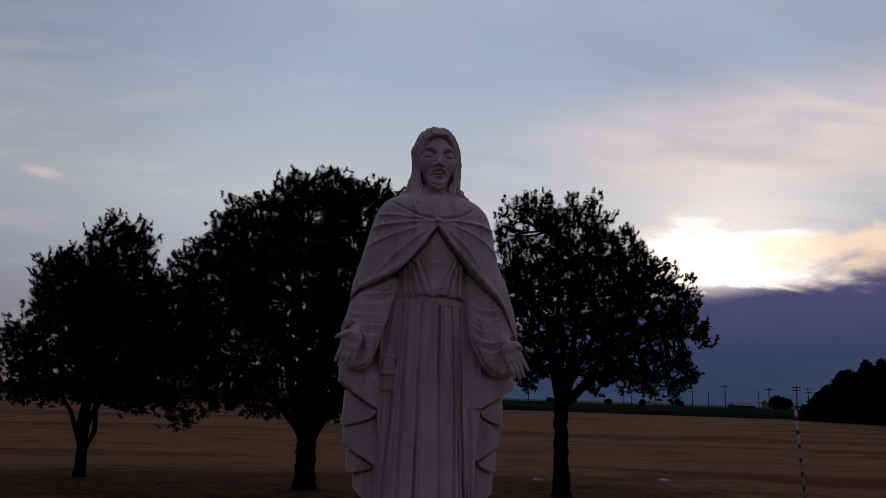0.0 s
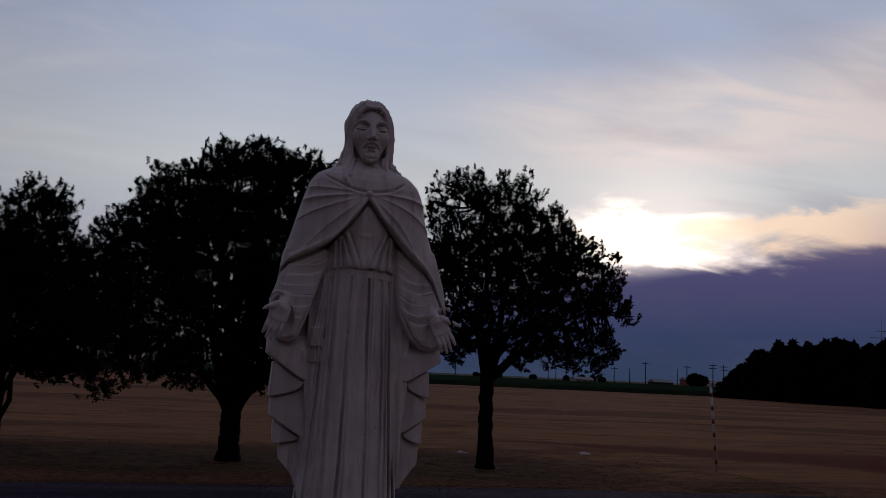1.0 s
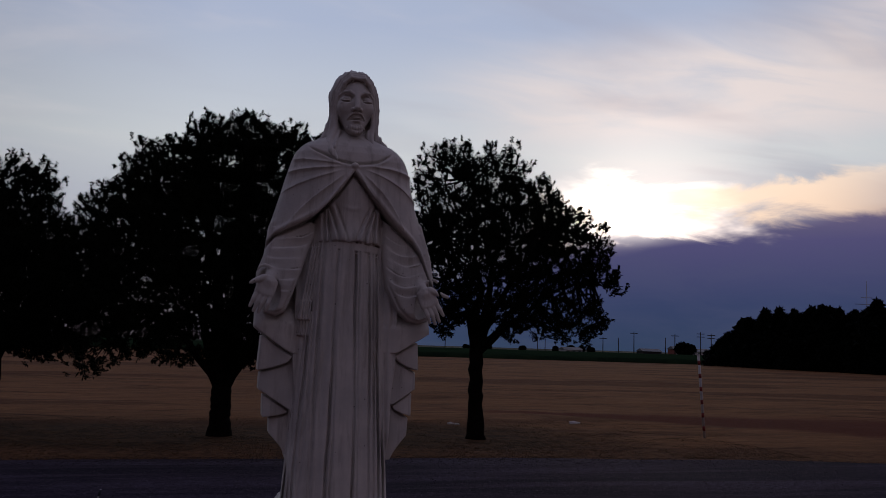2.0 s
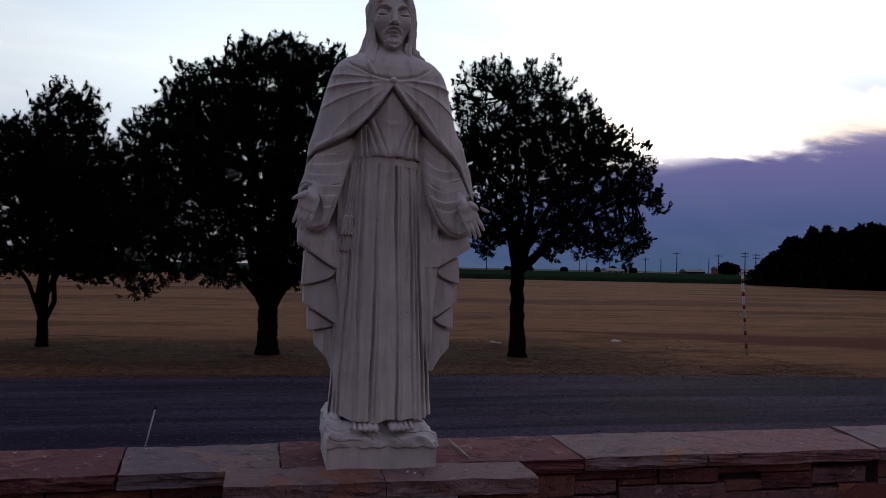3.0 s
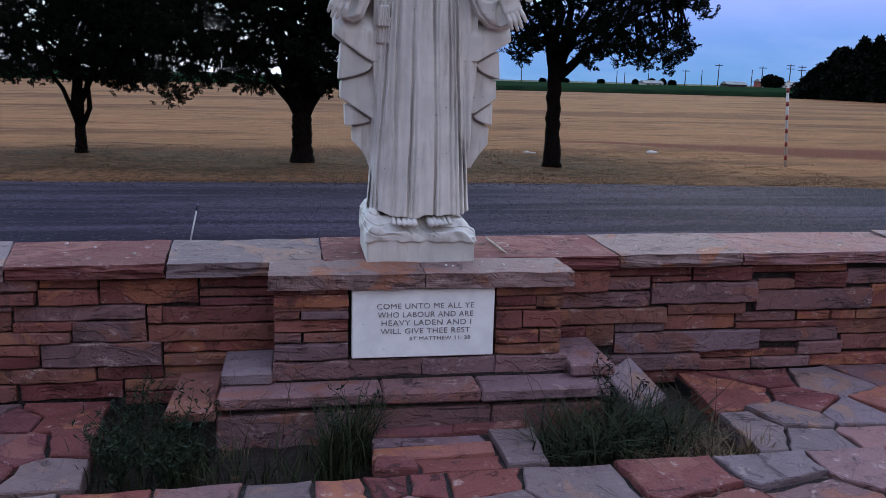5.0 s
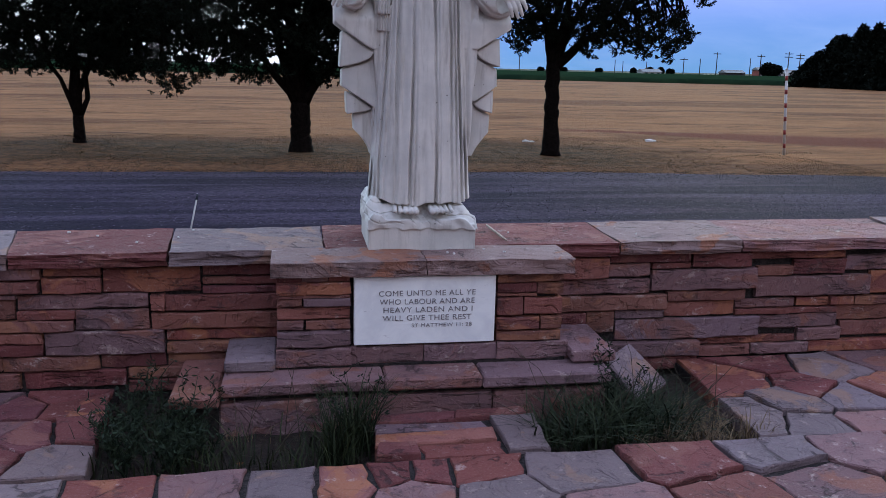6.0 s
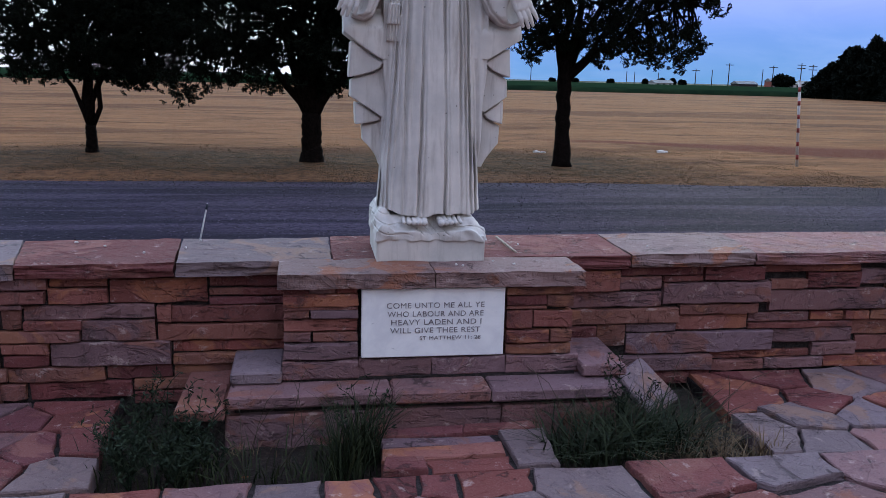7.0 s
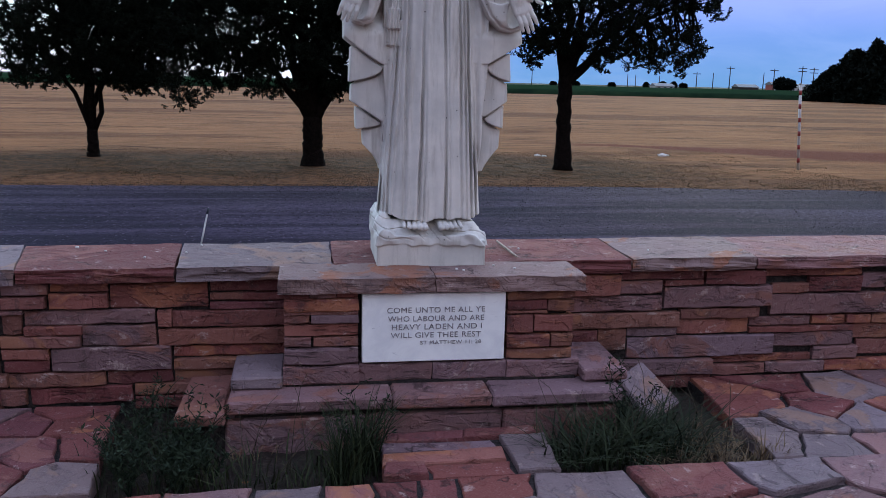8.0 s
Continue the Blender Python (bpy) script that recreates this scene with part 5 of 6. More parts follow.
    g.ball((c, -0.108, 1.9240), (0.018, 0.010, 0.0060), 0.003)
    g.carve(lambda x, y, z: 0.009 * groove(z, 1.9315 - 2.0 * (x - c) ** 2, 0.0032) * groove(x, c, 0.024) * (y < -0.07), (c - 0.05, -0.14, 1.90), (c + 0.05, -0.05, 1.96))
    g.carve(lambda x, y, z: 0.003 * groove(z, 1.9125, 0.0045) * groove(x, c, 0.018) * (y < -0.07), (c - 0.05, -0.14, 1.89), (c + 0.05, -0.05, 1.93))
    for k in range(-2, 3):
        g.ball((c + 0.0115 * k, -0.103 + 0.003 * abs(k), 1.893 + 0.002 * abs(k)), (0.0075, 0.009, 0.011), 0.002)
        g.ball((c + 0.0105 * k + 0.004, -0.094, 1.876 + 0.003 * abs(k)), (0.0070, 0.009, 0.009), 0.002)

    # hair parted in the middle and falling to the shoulders
    hair = Solid((-0.22, -0.22, 1.68), (0.27, 0.22, 2.23), 0.0026)
    hair.ball((c, 0.022, 2.072), (0.110, 0.126, 0.124), 0.02)
    hair.limb((c - 0.078, 0.005, 2.06), (c - 0.084, -0.010, 1.93), 0.034, 0.034, 0.03)
    hair.limb((c + 0.080, 0.005, 2.05), (c + 0.084, -0.005, 1.95), 0.034, 0.034, 0.03)
    hair.limb((c, 0.07, 2.04), (c, 0.070, 1.80), 0.095, 0.10, 0.04)
    for pts_, radii in (
        ([(-0.060, -0.010, 1.94), (-0.066, -0.030, 1.87), (-0.088, -0.070, 1.815), (-0.082, -0.112, 1.775), (-0.060, -0.138, 1.738)], (0.033, 0.028, 0.020, 0.014, 0.007)),
        ([(-0.066, 0.010, 1.93), (-0.088, 0.000, 1.865), (-0.130, 0.005, 1.835), (-0.165, 0.015, 1.818)], (0.032, 0.026, 0.016, 0.008)),
        ([(-0.062, -0.02, 1.90), (-0.058, -0.075, 1.825), (-0.070, -0.115, 1.795)], (0.022, 0.016, 0.008)),
        ([(0.108, 0.000, 1.96), (0.104, -0.005, 1.91), (0.140, 0.000, 1.865), (0.178, 0.008, 1.835), (0.200, 0.015, 1.812)], (0.034, 0.026, 0.022, 0.016, 0.008)),
        ([(0.104, -0.015, 1.93), (0.098, -0.040, 1.865), (0.108, -0.075, 1.812), (0.112, -0.100, 1.785)], (0.026, 0.020, 0.014, 0.007)),
    ):
        for a, b, ra, rb in zip(pts_, pts_[1:], radii, radii[1:]):
            hair.limb(a, b, ra, rb, 0.010)
    s, x, y, z = hair.window((-0.22, -0.22, 1.68), (0.27, 0.22, 2.23))
    # the oval of the face stays free
    oval = np.sqrt(((x - c) / 0.083) ** 2 + ((z - 1.985) / 0.135) ** 2) - 1
    face = np.maximum(oval * 0.078, np.maximum(y - 0.000, z - 2.122 + np.abs(x - c) * 0.30))
    hair.d[s] = np.maximum(hair.d[s], -face)
    flow = np.abs(x - c) * 150 + 1.6 * np.sin(24 * z + np.sign(x - c)) + 30 * y
    strands = (np.abs(np.sin(flow * 0.75)) - 0.5) * 0.0042 + np.sin(flow * 2.6) * 0.0010
    hair.d[s] = hair.d[s] + strands * smooth01(-y, -0.10, 0.0)
    hair.d[s] = hair.d[s] + 0.007 * groove(x, c + 0.006, 0.006) * (z > 2.08) * (y < 0.06)
    g.d = np.minimum(g.d, hair.d)
    # waved locks swept back from the parting
    for sd in (-1, 1):
        for step, r in ((0.0, 0.0085), (1.0, 0.0080), (2.0, 0.0070)):
            e = 0.0125 * step
            arch = [(c + 0.006 + sd * 0.004, -0.094 + 0.6 * e, 2.128 + e), (c + sd * (0.030 + 0.3 * e), -0.100 + 0.7 * e, 2.128 + 0.9 * e), (c + sd * (0.058 + 0.5 * e), -0.086 + 0.8 * e, 2.104 + 0.8 * e), (c + sd * (0.078 + 0.8 * e), -0.062 + 0.8 * e, 2.062 + 0.5 * e), (c + sd * (0.087 + e), -0.042 + 0.7 * e, 2.005), (c + sd * (0.084 + e), -0.036 + 0.7 * e, 1.945), (c + sd * (0.086 + e), -0.034 + 0.7 * e, 1.900)]
            for a, b in zip(arch, arch[1:]):
                g.limb(a, b, r, r, 0.004)
    # small lumps on the crown
    for x_, z_ in ((c + 0.022, 2.196), (c + 0.046, 2.190), (c + 0.070, 2.176)):
        g.ball((x_, 0.02, z_), (0.0035, 0.0035, 0.005), 0.003)
    return g


parts_ = [carve_body().surface(), carve_head().surface()]
count = len(parts_[0][0])
pts = np.concatenate([p for p, _ in parts_]).astype(np.float32)
quads = np.concatenate([parts_[0][1], parts_[1][1] + count]).astype(np.int32)
me = bpy.data.meshes.new("statue")
me.vertices.add(len(pts))
me.vertices.foreach_set("co", pts.ravel())
me.loops.add(quads.size)
me.loops.foreach_set("vertex_index", quads.ravel())
me.polygons.add(len(quads))
me.polygons.foreach_set("loop_start", np.arange(0, quads.size, 4, dtype=np.int32))
me.update(calc_edges=True)
me.validate()
me.materials.append(M_STATUE)
me.shade_smooth()
statue = solo("statue", me, "weathered white statue of a robed figure with open arms", "statue")
statue.location = (0.012, 0.405, TOP)


# ---- trees ----
def leafy(name, spots, mat, size, blades, rng, droop=0.0, slim=0.22):
    """Tufts of pointed needles sprays round each spot, in one mesh."""
    n_ = len(spots)
    spots = np.array(spots, dtype=np.float32)
    c = np.repeat(spots, blades, axis=0)
    d = rng.normal(size=(n_ * blades, 3)).astype(np.float32)
    d[:, 2] += 0.35 - droop
    d /= np.linalg.norm(d, axis=1)[:, None]
    q = rng.normal(size=d.shape).astype(np.float32)
    q -= d * (q * d).sum(1)[:, None]
    q /= np.linalg.norm(q, axis=1)[:, None]
    ln = size * rng.uniform(0.7, 1.25, size=(len(d), 1)).astype(np.float32)
    w = ln * slim
    v = np.stack([c, c + d * ln * 0.55 + q * w, c + d * ln, c + d * ln * 0.55 - q * w], axis=1).reshape(-1, 3)
    me = bpy.data.meshes.new(name)
    me.vertices.add(len(v))
    me.vertices.foreach_set("co", v.ravel())
    me.loops.add(len(v))
    me.loops.foreach_set("vertex_index", np.arange(len(v), dtype=np.int32))
    me.polygons.add(len(v) // 4)
    me.polygons.foreach_set("loop_start", np.arange(0, len(v), 4, dtype=np.int32))
    me.update(calc_edges=True)
    me.materials.append(mat)
    return me


def bent(a, b, sag, rng, n_=6, wild=0.06):
    a, b = np.array(a), np.array(b)
    ln = np.linalg.norm(b - a)
    out = []
    for i in range(n_ + 1):
        t = i / n_
        p = a + (b - a) * t
        p = p + np.array([0, 0, 1]) * sag * ln * math.sin(math.pi * t) + (rng.normal(size=3) * wild * ln * math.sin(math.pi * t) if 0 < i < n_ else 0)
        out.append(tuple(p))
    return out


def pine(at, trunk_r, fork, stems, lobes, clumps, tufts, seed, label, lean=(0, 0), needle=0.043):
    """A pine at a place: forked stems, limbs to each clump of needles, and a crown."""
    rng = np.random.default_rng(seed)
    tree = thing("pine_tree", (at[0], at[1], 0), label, "tree", "trees by the lane")
    base = np.array([at[0], at[1], -0.05])
    top = base + np.array([lean[0], lean[1], fork + 0.05])
    v, f = [], []
    trunk = bent(base, top, 0, rng, 15, 0.010)
    radii = [trunk_r * (1.0 + 0.45 * math.exp(-i / 1.6) - 0.009 * i) * rng.uniform(0.93, 1.08) for i in range(16)]
    tube(v, f, trunk, radii, 12)
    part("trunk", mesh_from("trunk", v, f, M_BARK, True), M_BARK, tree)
    ribs = []
    for dx, dy, z, r in stems:
        tip = np.array([at[0] + dx, at[1] + dy, z])
        path = bent(trunk[-4], tip, 0.10 * (1 if abs(dx) > 0.5 else 0), rng, 8, 0.025)
        v, f = [], []
        tube(v, f, path, [max(0.014, trunk_r * r * (1 - 0.11 * i)) for i in range(9)], 8)
        part("limb", mesh_from("limb", v, f, M_BARK, True), M_BARK, tree)
        ribs += path[2:]
    ribs = np.array(ribs)
    # centres of the clumps: mostly near the outside of the lobes
    weight = np.array([l[3] * l[4] * l[5] for l in lobes])
    pick = rng.choice(len(lobes), size=clumps, p=weight / weight.sum())
    centres = []
    for k in pick:
        dx, dy, z, rx, ry, rz = lobes[k]
        d = rng.normal(size=(7, 3))
        d /= np.linalg.norm(d, axis=1)[:, None]
        r = rng.uniform(0.15, 1.0, (7, 1)) ** 0.42
        tries = np.array([at[0] + dx, at[1] + dy, z]) + d * r * np.array([rx, ry, rz])
        if centres:
            # of several places, the one that is barest as yet, counting width and height most
            gap_ = (tries[:, None, :] - np.array(centres)[None]) * np.array([1.0, 0.35, 1.0])
            p = tries[np.argmax(np.linalg.norm(gap_, axis=2).min(axis=1))]
        else:
            p = tries[0]
        centres.append(p)
    v, f = [], []
    spots, heart = [], []
    hub = np.array([at[0], at[1], 2.6])
    for p in centres:
        j = np.argmin(np.linalg.norm(ribs - p, axis=1) + 0.35 * np.maximum(0, p[2] < 1.7) * np.maximum(0, 2.2 - ribs[:, 2]))
        path = bent(ribs[j], p, -0.05, rng, 4, 0.05)
        ln = np.linalg.norm(ribs[j] - p)
        tube(v, f, path, [0.013 + 0.018 * ln, 0.011 + 0.013 * ln, 0.009 + 0.008 * ln, 0.008, 0.005], 5, False)
        # bare twigs round the clump
        for _ in range(3 if p[2] > 2.0 else 0):
            a = np.array(path[rng.integers(2, 4)])
            tube(v, f, [tuple(a), tuple(p + np.clip(rng.normal(size=3), -1.3, 1.3) * 0.08)], [0.007, 0.003], 4, False)
        size = rng.uniform(0.13, 0.22)
        heart.append(p + rng.normal(size=(4, 3)) * size * 0.25)
        knobs = p + np.clip(rng.normal(size=(tufts, 3)), -1.6, 1.6) * np.array([size, size, size * 0.75]) * 0.60
        # each knob is an upturned shoot, set with needles all along
        out = knobs - hub
        out[:, 2] *= 0.5
        out = 0.55 * out / (np.linalg.norm(out, axis=1)[:, None] + 1e-6) + np.array([0, 0, 0.75]) + rng.normal(size=knobs.shape) * 0.38
        out *= (rng.uniform(0.04, 0.10, tufts) / np.linalg.norm(out, axis=1))[:, None]
        spots.append((knobs[:, None, :] + out[:, None, :] * np.linspace(0, 1, 4)[None, :, None]).reshape(-1, 3))
        along = np.array(path[2:])
        spots.append(along + rng.normal(size=along.shape) * 0.06)
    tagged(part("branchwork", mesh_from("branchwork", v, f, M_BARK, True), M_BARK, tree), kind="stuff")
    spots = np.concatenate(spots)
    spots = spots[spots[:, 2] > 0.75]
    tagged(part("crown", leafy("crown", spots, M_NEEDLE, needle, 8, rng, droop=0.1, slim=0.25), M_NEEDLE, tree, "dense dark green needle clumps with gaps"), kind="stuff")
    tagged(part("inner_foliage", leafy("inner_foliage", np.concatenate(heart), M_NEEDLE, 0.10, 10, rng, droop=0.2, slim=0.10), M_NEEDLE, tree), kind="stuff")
    return tree


pine((-4.44, 12.87), 0.105, 0.50, [(-1.0, 0, 2.6, 0.45), (-0.45, 0.1, 3.9, 0.6), (0.0, -0.1, 4.4, 0.7), (0.5, 0.1, 4.4, 0.65), (0.95, 0.0, 3.0, 0.5)],
     [(0.12, 0, 3.95, 0.42, 0.5, 0.78), (0.56, 0, 3.9, 0.40, 0.5, 0.80), (-0.35, 0, 3.2, 0.75, 0.9, 0.9), (0.35, 0, 3.0, 1.0, 1.0, 0.95), (-0.75, 0, 2.30, 0.75, 0.9, 0.70), (0.6, 0, 2.2, 1.2, 1.0, 0.85), (-0.75, 0, 1.62, 0.9, 0.8, 0.32), (0.7, 0, 1.55, 1.0, 0.8, 0.35), (1.35, 0, 2.9, 0.5, 0.6, 0.9)],
     640, 10, 3, "dark pine with several thin stems and a pointed crown")
pine((-0.48, 11.55), 0.185, 0.85, [(-1.9, 0.1, 2.5, 0.45), (-1.3, 0.2, 3.9, 0.55), (-0.5, -0.2, 4.9, 0.65), (0.3, 0.1, 5.0, 0.7), (1.1, 0.2, 4.3, 0.6), (1.4, -0.2, 2.6, 0.5)],
     [(0.0, 0, 4.62, 1.05, 1.1, 0.90), (0.9, 0, 4.56, 1.0, 1.0, 0.84), (-1.0, 0, 4.2, 0.8, 1.0, 0.85), (-1.85, 0, 3.45, 0.58, 0.9, 0.82), (-0.4, 0, 3.3, 1.7, 1.4, 1.2), (0.9, 0, 3.1, 1.1, 1.3, 1.2), (-1.4, 0, 2.2, 1.15, 1.1, 0.75), (0.6, 0, 2.0, 1.3, 1.1, 0.65), (-2.0, -0.1, 1.35, 0.46, 0.4, 0.42), (-0.9, 0, 1.5, 1.0, 0.8, 0.3), (0.9, 0, 1.45, 0.9, 0.8, 0.3)],
     1120, 10, 5, "large spreading dark pine with a heavy forked trunk")
pine((3.96, 11.3), 0.135, 1.85, [(-0.8, 0, 3.6, 0.5), (-0.2, 0.1, 4.7, 0.65), (0.45, -0.1, 4.6, 0.65), (1.3, 0.1, 3.7, 0.6), (2.2, 0.0, 2.9, 0.55), (1.5, 0.1, 2.9, 0.4)],
     [(-0.60, 0, 4.55, 0.72, 0.8, 0.72), (0.30, 0, 4.62, 0.72, 0.8, 0.74), (-0.3, 0, 3.6, 0.95, 1.1, 0.85), (0.8, 0, 3.75, 1.0, 1.1, 0.85), (1.65, 0, 3.45, 0.85, 1.0, 0.78), (2.2, 0, 2.95, 0.55, 0.7, 0.60), (0.3, 0, 2.7, 1.3, 1.1, 0.75), (1.7, 0, 2.15, 0.75, 0.8, 0.42), (-0.7, 0, 2.3, 0.55, 0.7, 0.50), (-0.95, 0, 3.7, 0.5, 0.7, 0.8), (0.9, 0, 4.35, 0.6, 0.8, 0.55), (1.0, 0, 2.1, 0.9, 0.8, 0.35)],
     480, 10, 9, "dark pine with one bare trunk and an open rounded crown", lean=(-0.02, 0.05))


def cedar(at, height, width, seed):
    rng = np.random.default_rng(seed)
    tree = thing("cedar_tree", (at[0], at[1], 0), "dense dark cedar in a windbreak row", "tree", "windbreak cedars")
    part("trunk", rod("trunk", [(at[0], at[1], -0.1), (at[0], at[1], height * 0.8)], [0.22, 0.05], M_BARK), M_BARK, tree)
    n_ = 850
    t = rng.uniform(0, 1, n_) ** 1.2
    a = rng.uniform(0, 2 * math.pi, n_)
    prof = width * (1 - t) ** 0.60 * (0.75 + 0.25 * np.sin(11 * t + 3 * np.sin(2 * a + seed)))
    r = prof * rng.uniform(0.4, 1.12, n_) ** 0.6
    spots = np.stack([at[0] + r * np.cos(a), at[1] + r * np.sin(a), 0.15 + t * height * rng.uniform(0.93, 1.06, n_)], 1)
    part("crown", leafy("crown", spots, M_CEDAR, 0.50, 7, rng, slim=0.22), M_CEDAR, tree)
    return tree


crng = random.Random(4)
for i in range(42):
    t = i / 41
    x, y = 64.5 + 1.0 * t, 97.0 - 62.0 * t
    h = (6.0 + 0.7 * t + crng.uniform(-0.6, 0.7)) * (0.55 if i == 0 else 0.7 if i == 1 else 0.86 if i == 2 else 1.0)
    cedar((x + crng.uniform(-0.9, 0.9), y), h, crng.uniform(2.8, 3.6), 40 + i)


# ---- grasses ----
def blades_mesh(name, roots, heights, widths, leans, mat, rng, bend=0.5):
    """Curved, pointed blades of grass, three stretches each, in one mesh."""
    n_ = len(roots)
    roots = np.asarray(roots, dtype=np.float32)
    h, w = np.asarray(heights, dtype=np.float32)[:, None], np.asarray(widths, dtype=np.float32)[:, None]
    lean = np.asarray(leans, dtype=np.float32)
    a = rng.uniform(0, 2 * math.pi, n_)
    dirs = np.stack([np.cos(a), np.sin(a), np.zeros(n_)], 1).astype(np.float32)
    side = np.stack([-np.sin(a), np.cos(a), np.zeros(n_)], 1).astype(np.float32)
    up = np.array([0, 0, 1], dtype=np.float32)
    rows = []
    for t, k in ((0.0, 1.0), (0.45, 0.85), (0.8, 0.55), (1.0, 0.06)):
        p = roots + up * h * (t - bend * 0.45 * t * t * lean[:, None]) + dirs * h * lean[:, None] * t * t
        rows += [p - side * w * k, p + side * w * k]
    v = np.stack(rows, 1).reshape(-1, 3)
    base = (np.arange(n_) * 8)[:, None]
    quads = np.concatenate([base + np.array([[2 * i, 2 * i + 1, 2 * i + 3, 2 * i + 2]]) for i in range(3)], 0).astype(np.int32)
    me = bpy.data.meshes.new(name)
    me.vertices.add(len(v))
    me.vertices.foreach_set("co", v.ravel())
    me.loops.add(quads.size)
    me.loops.foreach_set("vertex_index", quads.ravel())
    me.polygons.add(len(quads))
    me.polygons.foreach_set("loop_start", np.arange(0, quads.size, 4, dtype=np.int32))
    me.update(calc_edges=True)
    me.materials.append(mat)
    return me


def clumped(rng, centres, per, spread, z=0.01):
    c = np.repeat(np.array(centres), per, axis=0)
    p = c + rng.normal(size=c.shape) * spread
    return np.concatenate([p, np.full((len(p), 1), z)], 1)


def grass(name, centres, per, spread, h, w, lean, mat, label, seed, keep=None):
    rng = np.random.default_rng(seed)
    roots = clumped(rng, centres, per, spread)
    if keep:
        roots = roots[(roots[:, 0] > keep[0]) & (roots[:, 0] < keep[1]) & (roots[:, 1] > keep[2]) & (roots[:, 1] < keep[3])]
    n_ = len(roots)
    me = blades_mesh(name, roots, rng.uniform(h[0], h[1], n_), rng.uniform(w[0], w[1], n_), rng.uniform(lean[0], lean[1], n_), mat, rng)
    return solo(name, me, label, "grass", "stuff")


LBED, RBED = (-1.36, -0.26, -0.58, 0.22), (0.36, 1.34, -0.58, 0.28)
brng = np.random.default_rng(21)
lcent = [(-1.25, -0.35), (-1.1, -0.45), (-1.0, -0.3), (-1.2, -0.15), (-0.95, -0.5), (-1.15, 0.0), (-0.85, -0.42), (-0.7, -0.45), (-0.62, -0.50), (-0.38, -0.42), (-0.42, -0.5), (-0.34, -0.30)]
grass("bed_grass", lcent, 44, 0.085, (0.05, 0.17), (0.0014, 0.0036), (0.3, 1.1), M_GRASS, "dark green grass growing in the planting bed", 31, LBED)
grass("bed_grass", [(-0.40, -0.45), (-0.34, -0.36), (-0.30, -0.28)], 85, 0.035, (0.12, 0.34), (0.0018, 0.004), (0.2, 0.9), M_GRASS, "upright green grass tuft beside the flags", 32)
rcent = [(0.45, -0.38), (0.55, -0.42), (0.62, -0.30), (0.72, -0.40), (0.80, -0.30), (0.90, -0.38), (0.85, -0.22), (1.0, -0.30), (0.98, -0.12), (0.7, -0.22)]
grass("bed_grass", rcent, 80, 0.070, (0.09, 0.27), (0.002, 0.0045), (0.6, 1.7), M_GRASS, "lush drooping dark green grass in the planting bed", 33, RBED)
grass("bed_straw", [(1.05, -0.4), (1.15, -0.3), (1.2, -0.45), (1.1, -0.15), (1.25, -0.5), (1.0, -0.5)], 100, 0.09, (0.03, 0.11), (0.0012, 0.003), (0.6, 1.6), M_STRAW, "short dry straw-coloured grass in the bed", 34, RBED)
grass("bed_straw", [(0.0, -0.19), (-0.25, -0.2), (0.2, -0.19), (-0.8, -0.2), (0.4, -0.2)], 40, 0.06, (0.03, 0.10), (0.001, 0.002), (0.5, 1.6), M_STRAW, "dry grass litter along the foot of the step", 35, (-0.85, 0.8, -0.26, -0.165))
grass("bed_straw", [(1.28, -0.52), (1.24, -0.56)], 40, 0.03, (0.08, 0.2), (0.0015, 0.003), (0.2, 0.8), M_STRAW, "upright dry grass tuft at the edge of the bed", 36)


def weed(at, height, seed, label):
    """A branching weed with narrow leaves."""
    rng = np.random.default_rng(seed)
    plant = thing("weed", (at[0], at[1], 0), label, "weed", "weeds in the beds")
    v, f = [], []
    spots = []
    tips = []
    for k in range(rng.integers(3, 6)):
        a = rng.uniform(0, 2 * math.pi)
        tip = np.array([at[0] + math.cos(a) * height * 0.38, at[1] + math.sin(a) * height * 0.38, height * rng.uniform(0.7, 1.05)])
        path = bent((at[0], at[1], 0.0), tip, 0.06, rng, 6, 0.05)
        tube(v, f, path, [0.0030 - 0.0003 * i for i in range(7)], 5)
        for p in path[2:]:
            b = rng.uniform(0, 2 * math.pi)
            q = np.array(p) + np.array([math.cos(b) * 0.05, math.sin(b) * 0.05, 0.045]) * rng.uniform(0.6, 1.5)
            tube(v, f, [p, tuple((np.array(p) + q) / 2 + [0, 0, 0.006]), tuple(q)], [0.0018, 0.0014, 0.001], 4)
            spots += [tuple(q), tuple((np.array(p) + q) / 2), p]
        spots.append(tuple(tip))
    part("stem", mesh_from("stem", v, f, M_WEED, True), M_WEED, plant)
    tagged(part("leaves", leafy("leaves", spots, M_WEED, 0.026, 3, rng, slim=0.13), M_WEED, plant), kind="stuff")


for x, y, h, sd in ((-1.20, -0.02, 0.24, 1), (-1.06, -0.30, 0.22, 2), (-0.98, -0.50, 0.20, 3), (-1.16, -0.48, 0.20, 4), (-0.96, -0.34, 0.34, 5), (-1.24, -0.30, 0.20, 7), (-0.32, -0.36, 0.30, 8), (0.78, -0.22, 0.34, 9)):
    weed((x, y), h, sd, "spindly green weed with thin leaves in the bed")
wrng = random.Random(14)
for i in range(8):
    weed((wrng.uniform(-1.22, -0.86), wrng.uniform(-0.54, -0.05)), wrng.uniform(0.10, 0.19), 100 + i, "low bushy dark green weed in the bed")


def stalk(pts, label):
    solo("grass_stalk", rod("grass_stalk", pts, [0.0016 - 0.0002 * i for i in range(len(pts))], M_STALK, 5), label, "grass stalk", "", "long stalks")


